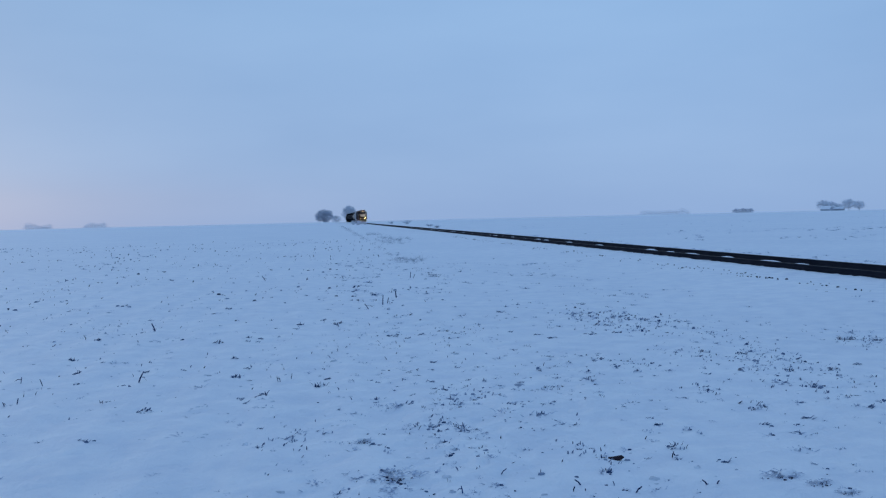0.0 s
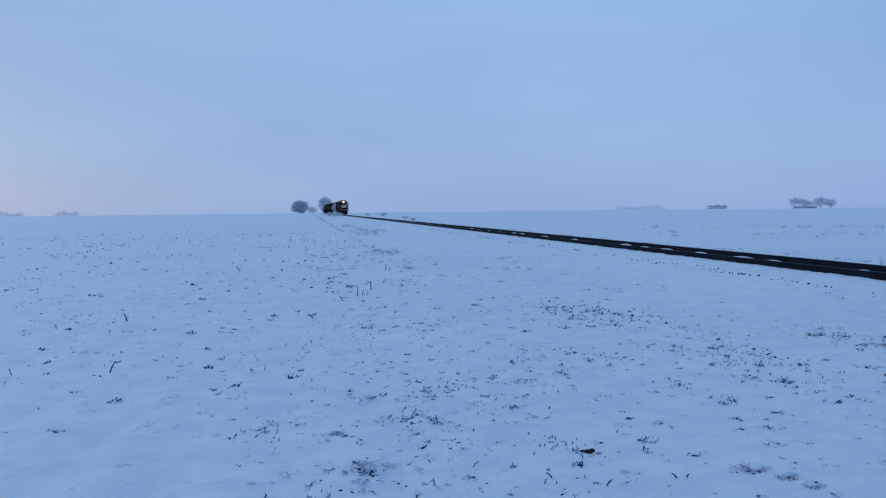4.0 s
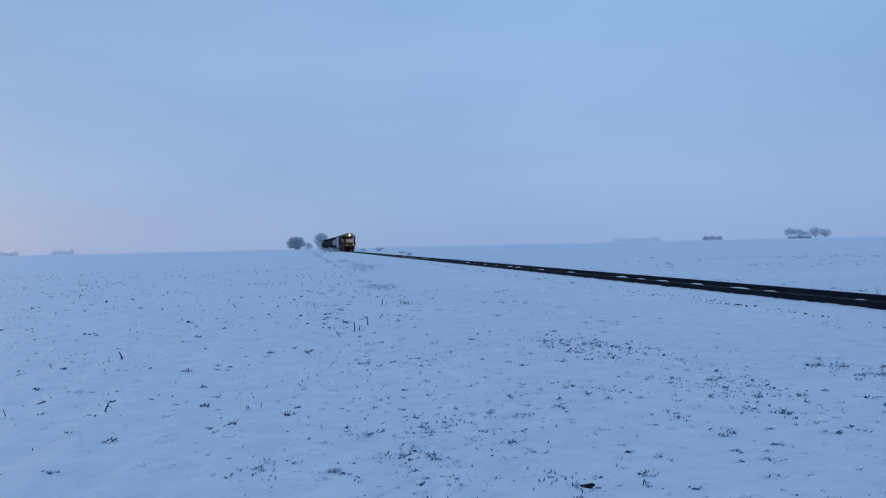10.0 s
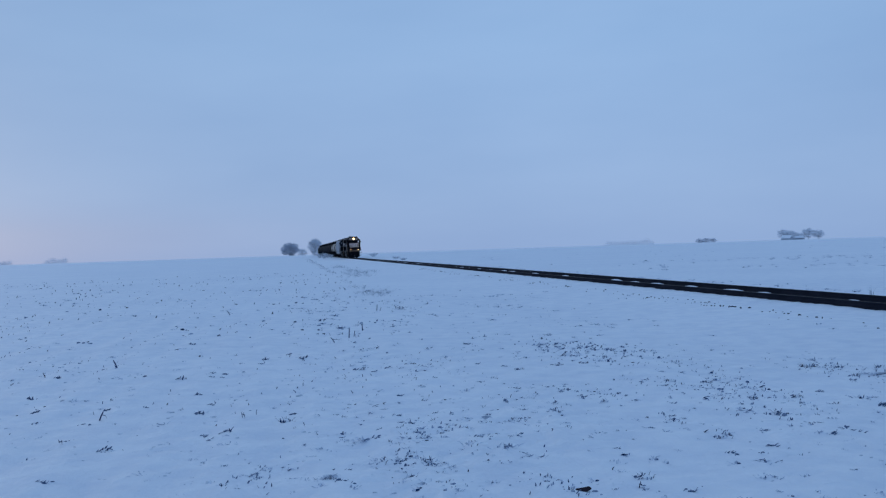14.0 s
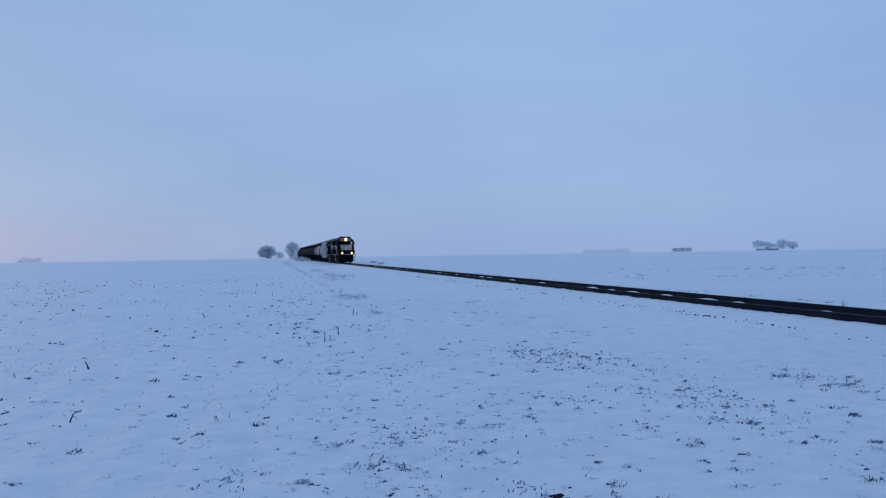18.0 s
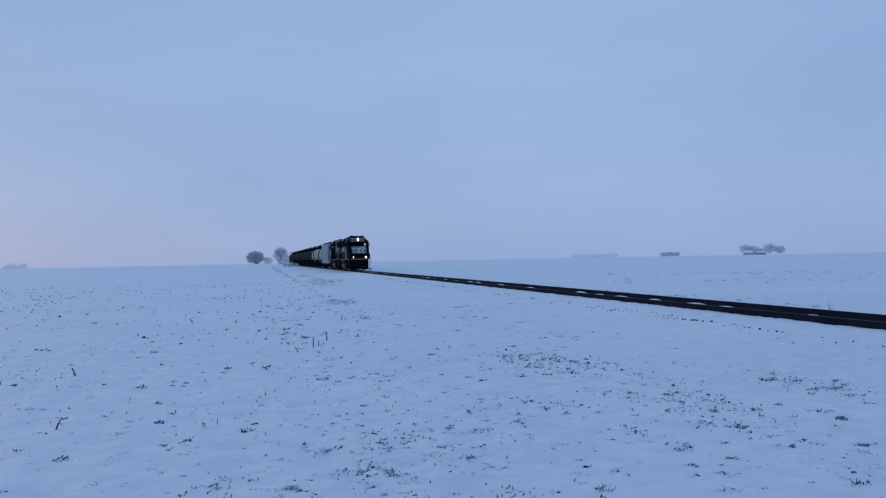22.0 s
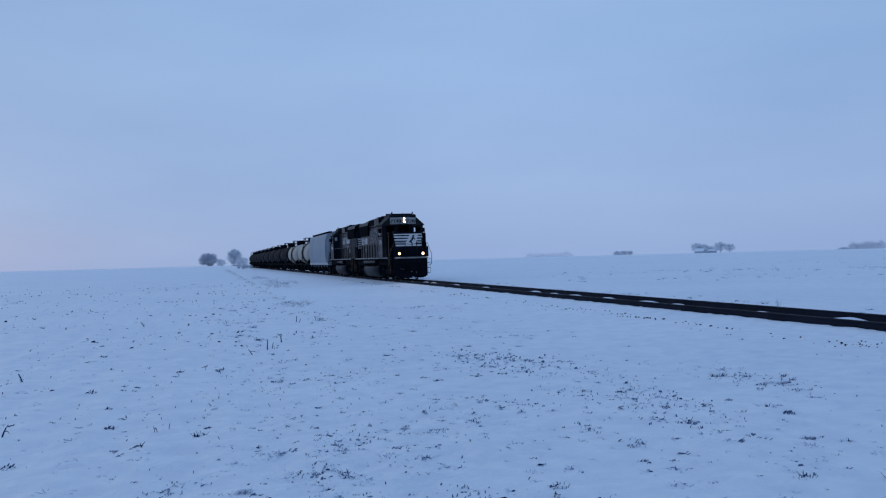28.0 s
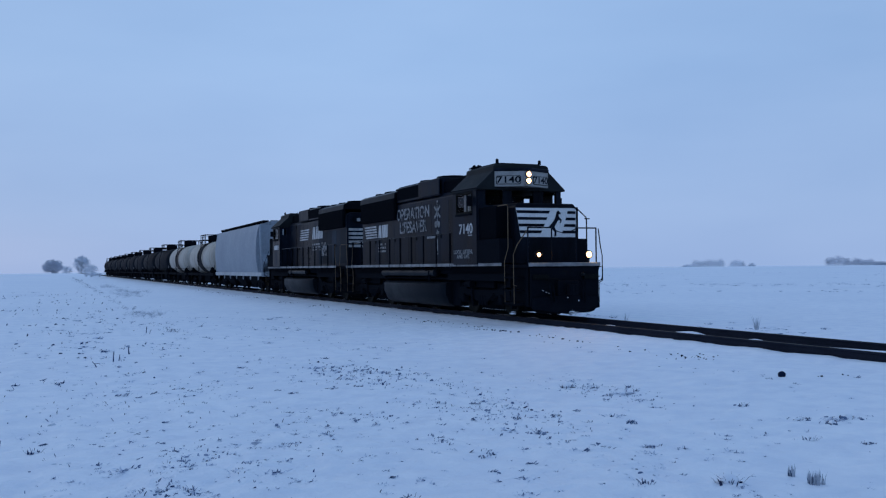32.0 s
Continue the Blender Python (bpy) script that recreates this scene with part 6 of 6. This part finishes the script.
        tussock(blades, frost, rng, x, y, rng.uniform(0.05, 0.13), 0.5)
    for _ in range(230):
        az, r = radians(rng.uniform(22, 50)), rng.choice((62, 78, 80, 83)) + rng.gauss(0, 2.5)
        x, y = r * math.sin(az), r * math.cos(az)
        if noise.noise(Vector((az * 14, r * 0.1, 23))) < -0.1:
            continue
        tussock(blades, frost, rng, x, y, rng.uniform(0.06, 0.16), 0.45)
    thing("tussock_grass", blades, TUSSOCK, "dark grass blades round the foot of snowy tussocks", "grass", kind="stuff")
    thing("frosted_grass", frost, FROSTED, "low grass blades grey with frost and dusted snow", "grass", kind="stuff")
    thing("dead_grass", grass, GRASS, "thin dead grass blades poking through the snow", "grass", kind="stuff")
    thing("field_litter", soil, SOIL, "dark husks and soil specks in the snow", "litter", kind="stuff")
    # frosted weeds beside the line
    for x, y, h, n in ((5.69, 78.9, 0.55, 260), (5.0, 73.0, 0.5, 200), (4.6, 66.0, 0.45, 160), (3.07, 36.5, 0.40, 200), (5.2, 100.0, 0.6, 220), (17.25, 18.5, 0.42, 34), (16.45, 23.3, 0.40, 12), (17.0, 14.0, 0.35, 24)):
        sh = Shape()
        if n < 60:
            tuft(sh, rng, x, y, h, h * 0.12, n, (0.0, 0.45))
        else:
            for _ in range(16):
                f = rng.uniform(0.25, 0.9)
                tuft(sh, rng, x + rng.gauss(0, 0.55) * (y / 60) ** 0.5, y + rng.gauss(0, 2.0) * y / 60, h * f, h * 0.5 * f, n // 14)
        thing("frosted_weed", sh, TWIG_NEAR, "frosted dead weed clump standing in the snow", "weed", group="weeds beside the line", kind="stuff")
    # stones of the ballast shoulder
    sh = Shape()
    for _ in range(1500):
        y = 6 + 75 * rng.random() ** 1.2
        x = TRACK_X - 2.58 + rng.gauss(0, 0.24)
        if noise.noise(Vector((2, y * 0.62, 40))) + 0.6 * noise.noise(Vector((x * 1.5, y * 1.9, 41))) < rng.uniform(0.0, 0.6):
            continue
        fleck(sh, rng, x, y, 0.042 * math.exp(rng.gauss(0, 0.45)), 0.34)
    thing("ballast_stones", sh, STONE, "dark ballast stones poking out of the snow beside the track", "stones", kind="stuff")
    for x, y, w in SHOULDER_STONES:
        sh = Shape()
        for _ in range(2):
            fleck(sh, rng, x + rng.gauss(0, 0.2) * w, y + rng.gauss(0, 0.3) * w, w * rng.uniform(0.45, 0.72), 0.42)
        thing("ballast_stone", sh, STONE, "dark ballast stone poking out of the snow beside the track", "stone", group="loose ballast stones")
    sh = Shape()
    z = land(10.52, 10.72)
    sh.loft([[(10.52 + 0.062 * f * rng.uniform(0.85, 1.1) * math.cos(k * 0.785), 10.72 + 0.055 * f * rng.uniform(0.85, 1.1) * math.sin(k * 0.785), z + g) for k in range(8)] for f, g in ((0.8, -0.02), (1.0, 0.02), (0.95, 0.05), (0.65, 0.075), (0.2, 0.085))])
    thing("stone", sh, STONE, "single dark stone lying in the snow beside the track", "stone")


# ---- distant trees and farm ----
def build_tree(x, y, h, w, seed, label, twig, round_crown=False, trunk_share=0.22):
    rng = random.Random(seed)
    tree = tagged(new("tree"), label, "tree", "trees of the horizon")
    z0 = land(x, y) - 0.3
    tree.matrix_basis = pose(x, y, z0)
    wood, crown = Shape(), Shape()
    wood.tube([(0, 0, 0), (0.05 * h * rng.uniform(-1, 1) * 0.4, 0, h * 0.25), (0.02 * h, 0, h * 0.55), (0, 0, h * 0.85)], h * 0.028, 7, h * 0.006)
    tips = []
    for k in range(16):
        t = trunk_share + (0.62 - trunk_share) * rng.random()
        a = rng.uniform(0, math.tau)
        reach = w * 0.5 * rng.uniform(0.55, 1.0) * (0.75 if t > 0.5 else 1.0)
        end = Vector((reach * math.cos(a), reach * math.sin(a), h * (t + rng.uniform(0.08, 0.36))))
        start = Vector((0, 0, h * t))
        mid = start.lerp(end, 0.5) + Vector((0, 0, h * 0.05))
        wood.tube([start, mid, end], h * 0.012, 5, h * 0.003)
        tips += [mid, end, start.lerp(end, 0.75)]
        for _ in range(4):
            q = start.lerp(end, rng.uniform(0.35, 0.95))
            e2 = q + Vector((rng.uniform(-1, 1), rng.uniform(-1, 1), rng.uniform(0.0, 1.0))) * w * 0.16
            wood.tube([q, e2], h * 0.005, 4, h * 0.002)
            tips.append(e2)
    tips += [Vector((0, 0, h * 0.8)), Vector((0, 0, h * 0.9))]
    low = h * max(0.0, trunk_share - 0.06)
    r_far = math.hypot(x, y)
    made = 0
    while made < (16000 if r_far < 700 else 8000 if h > 10.2 and r_far < 870 else 4600):
        # twigs fill an uneven rounded crown, thicker round the limbs
        d = Vector((rng.uniform(-1, 1), rng.uniform(-1, 1), rng.uniform(-1, 1)))
        if not 0.1 < d.length < 1:
            continue
        u = d.normalized()
        edge = 0.80 + 0.34 * noise.noise(u * 2.2 + Vector((seed, 0, 0))) + 0.25 * noise.noise(u * 5.5 + Vector((0, seed, 0)))
        if d.length > edge or (rng.random() < 0.5 and noise.noise(d * 4.0 + Vector((0, 0, seed))) < -0.05):
            continue
        c = Vector((d.x * w * 0.54, d.y * w * 0.54, low + (h - low) * (0.5 + 0.52 * d.z)))
        e = c + (u + Vector((rng.uniform(-0.7, 0.7), rng.uniform(-0.7, 0.7), rng.uniform(-0.2, 0.8)))) * w * 0.035
        blade(crown, c, e, h * 0.0048)
        made += 1
    part("trunk", wood, BARK, tree)
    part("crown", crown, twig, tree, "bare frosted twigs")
    return tree


def build_shrub(x, y, h, w, seed):
    """A low many-stemmed shrub thick with hoarfrost."""
    rng = random.Random(seed)
    shrub = tagged(new("shrub"), "low frosted shrub standing beside the railway line", "shrub", "shrubs beside the line")
    shrub.matrix_basis = pose(x, y, land(x, y) - 0.05)
    wood, crown = Shape(), Shape()
    for _ in range(14):
        a, lean = rng.uniform(0, math.tau), rng.uniform(0.1, 0.5)
        tip = Vector((w * lean * math.cos(a), w * lean * math.sin(a), h * rng.uniform(0.6, 1.0)))
        wood.tube([(0.1 * w * math.cos(a), 0.1 * w * math.sin(a), 0), tip * 0.55, tip], 0.025, 5, 0.008)
        for _ in range(60):
            q = tip * rng.uniform(0.25, 1.0) + Vector((rng.gauss(0, 0.10) * w, rng.gauss(0, 0.10) * w, rng.gauss(0, 0.06) * h))
            blade(crown, q, q + Vector((rng.uniform(-1, 1), rng.uniform(-1, 1), rng.uniform(0, 1))) * 0.16 * h, 0.016)
    part("stems", wood, BARK, shrub)
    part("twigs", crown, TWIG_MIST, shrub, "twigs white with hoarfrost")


def polar(az, r):
    return r * math.sin(radians(az)), r * math.cos(radians(az))


def wood_line(name, az0, az1, r, h, seed, label, twig=TWIG_FAR, dense=200, swell=0.4):
    """A far strip of frosted trees seen edge on: many stems and crowns."""
    rng = random.Random(seed)
    sh = Shape()
    n = int((az1 - az0) * 15) + 2
    for k in range(n):
        az = az0 + (az1 - az0) * (k + rng.uniform(-0.3, 0.3)) / (n - 1)
        x, y = polar(az, r + rng.uniform(-15, 15))
        z = land(x, y) - 0.5
        hh = h * (rng.uniform(0.85, 1.0) + swell * noise.noise(Vector((az * 1.4, seed, 0)))) * (0.72 if k in (0, n - 1) else 1.0)
        sh.tube([(x, y, z), (x, y, z + hh * 0.6)], 0.15, 4)
        for _ in range(dense):
            a, b, q = rng.uniform(0, math.tau), rng.uniform(-1, 1), rng.random() ** 0.4
            e = math.sqrt(1 - b * b) * q
            c = Vector((x + 2.9 * e * math.cos(a), y + 2.9 * e * math.sin(a), z + hh * (0.52 + 0.44 * b * q)))
            blade(sh, c, c + Vector((rng.uniform(-1, 1), rng.uniform(-1, 1), rng.uniform(-0.3, 0.7))) * 0.8, 0.13)
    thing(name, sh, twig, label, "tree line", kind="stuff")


def build_house(x, y, w, d, eave, ridge, turn, name, label):
    house = tagged(new(name), label, "building", "farm buildings")
    house.matrix_basis = pose(x, y, land(x, y) - 0.2, 0, 0, turn)
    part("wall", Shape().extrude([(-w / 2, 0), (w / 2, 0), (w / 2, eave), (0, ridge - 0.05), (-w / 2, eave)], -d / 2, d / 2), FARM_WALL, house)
    sh = Shape()
    for s in (-1, 1):
        sh.loft([[(s * (w / 2 + 0.4), -d / 2 - 0.4, eave - 0.25), (0, -d / 2 - 0.4, ridge), (0, -d / 2 - 0.4, ridge + 0.2), (s * (w / 2 + 0.4), -d / 2 - 0.4, eave - 0.05)],
                 [(s * (w / 2 + 0.4), d / 2 + 0.4, eave - 0.25), (0, d / 2 + 0.4, ridge), (0, d / 2 + 0.4, ridge + 0.2), (s * (w / 2 + 0.4), d / 2 + 0.4, eave - 0.05)]])
    part("roof", sh, SNOW, house, "snow-covered pitched roof")
    for k in (-1, 0, 1):
        # windows take the pale bark tone, so that they sink into the haze
        part("window", Shape().box(-w / 2 - 0.03, -w / 2 + 0.02, k * d * 0.25 - 0.5, k * d * 0.25 + 0.5, 1.0, 2.2), BARK, house)
    return house


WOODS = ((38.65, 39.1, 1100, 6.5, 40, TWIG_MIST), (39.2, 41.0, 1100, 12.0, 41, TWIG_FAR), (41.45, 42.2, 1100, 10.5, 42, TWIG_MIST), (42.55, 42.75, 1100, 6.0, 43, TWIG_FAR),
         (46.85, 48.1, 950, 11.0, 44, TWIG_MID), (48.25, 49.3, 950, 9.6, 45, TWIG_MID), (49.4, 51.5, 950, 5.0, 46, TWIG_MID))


def build_distance():
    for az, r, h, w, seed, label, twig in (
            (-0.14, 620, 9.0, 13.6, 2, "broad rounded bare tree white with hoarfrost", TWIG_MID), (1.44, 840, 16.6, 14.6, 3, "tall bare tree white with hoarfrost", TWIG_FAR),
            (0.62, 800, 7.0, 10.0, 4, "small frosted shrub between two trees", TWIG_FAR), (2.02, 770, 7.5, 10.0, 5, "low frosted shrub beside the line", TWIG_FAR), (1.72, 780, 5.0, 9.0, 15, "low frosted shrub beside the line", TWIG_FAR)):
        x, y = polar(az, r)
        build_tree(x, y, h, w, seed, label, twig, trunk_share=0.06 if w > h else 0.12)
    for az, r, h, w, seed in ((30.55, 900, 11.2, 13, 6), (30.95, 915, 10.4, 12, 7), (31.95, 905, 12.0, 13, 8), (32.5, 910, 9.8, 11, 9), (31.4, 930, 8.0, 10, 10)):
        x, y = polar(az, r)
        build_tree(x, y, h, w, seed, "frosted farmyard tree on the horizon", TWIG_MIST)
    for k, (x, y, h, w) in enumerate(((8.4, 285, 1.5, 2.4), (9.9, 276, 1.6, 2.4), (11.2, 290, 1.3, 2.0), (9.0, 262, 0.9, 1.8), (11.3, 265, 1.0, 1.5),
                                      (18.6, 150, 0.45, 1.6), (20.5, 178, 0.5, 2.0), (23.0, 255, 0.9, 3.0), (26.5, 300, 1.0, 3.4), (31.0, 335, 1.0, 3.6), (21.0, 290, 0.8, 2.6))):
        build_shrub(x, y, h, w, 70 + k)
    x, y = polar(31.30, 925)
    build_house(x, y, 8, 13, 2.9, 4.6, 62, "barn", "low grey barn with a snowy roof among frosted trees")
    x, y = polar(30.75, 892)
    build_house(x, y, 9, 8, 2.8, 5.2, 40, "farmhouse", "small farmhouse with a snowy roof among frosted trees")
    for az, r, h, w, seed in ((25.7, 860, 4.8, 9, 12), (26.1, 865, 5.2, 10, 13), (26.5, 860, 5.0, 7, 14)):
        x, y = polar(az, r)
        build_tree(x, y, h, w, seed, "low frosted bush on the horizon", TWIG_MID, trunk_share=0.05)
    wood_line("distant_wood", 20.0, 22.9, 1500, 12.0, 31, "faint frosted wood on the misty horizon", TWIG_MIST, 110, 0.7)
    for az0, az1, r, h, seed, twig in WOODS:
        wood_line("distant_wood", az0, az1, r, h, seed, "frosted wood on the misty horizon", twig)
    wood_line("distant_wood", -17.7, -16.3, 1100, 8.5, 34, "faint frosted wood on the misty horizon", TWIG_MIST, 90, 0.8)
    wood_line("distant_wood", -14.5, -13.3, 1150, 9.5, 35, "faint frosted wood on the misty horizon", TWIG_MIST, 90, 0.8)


build_vegetation()
build_distance()


# ---- what moves: the train rolls in at a steady pace ----
SPEED, LAST = 9.97, 22.7


# how far the train runs ahead of (-) or behind (+) an even pace: seconds, metres
PACE = ((0.0, 0.0), (12.0, 0.3), (20.0, 0.5), (22.5, 0.9), (24.4, 0.05), (26.4, -0.40), (29.3, -0.42), (30.1, 0.0), (32.0, 0.05))


def front_at(t):
    return LAST + SPEED * (32.0 - t) + float(np.interp(t, [a for a, _ in PACE], [b for _, b in PACE]))


def motions():
    beats = [0.5 * k for k in range(65)]
    for car, back, turn in TRAIN:
        walk(car, [(t, pose(TRACK_X, front_at(t) + back, RAIL_TOP, 0, 0, turn)) for t in beats])
    turned = {car: -1 if turn else 1 for car, _, turn in TRAIN}
    for w, r, car, place in WHEELSETS:
        rows = []
        for k in range(481):
            t = k / 15
            rows.append((t, Matrix.Translation(place) @ Matrix.Rotation(turned[car] * (front_at(0.0) - front_at(t)) / r, 4, "X")))
        walk(w, rows)


motions()
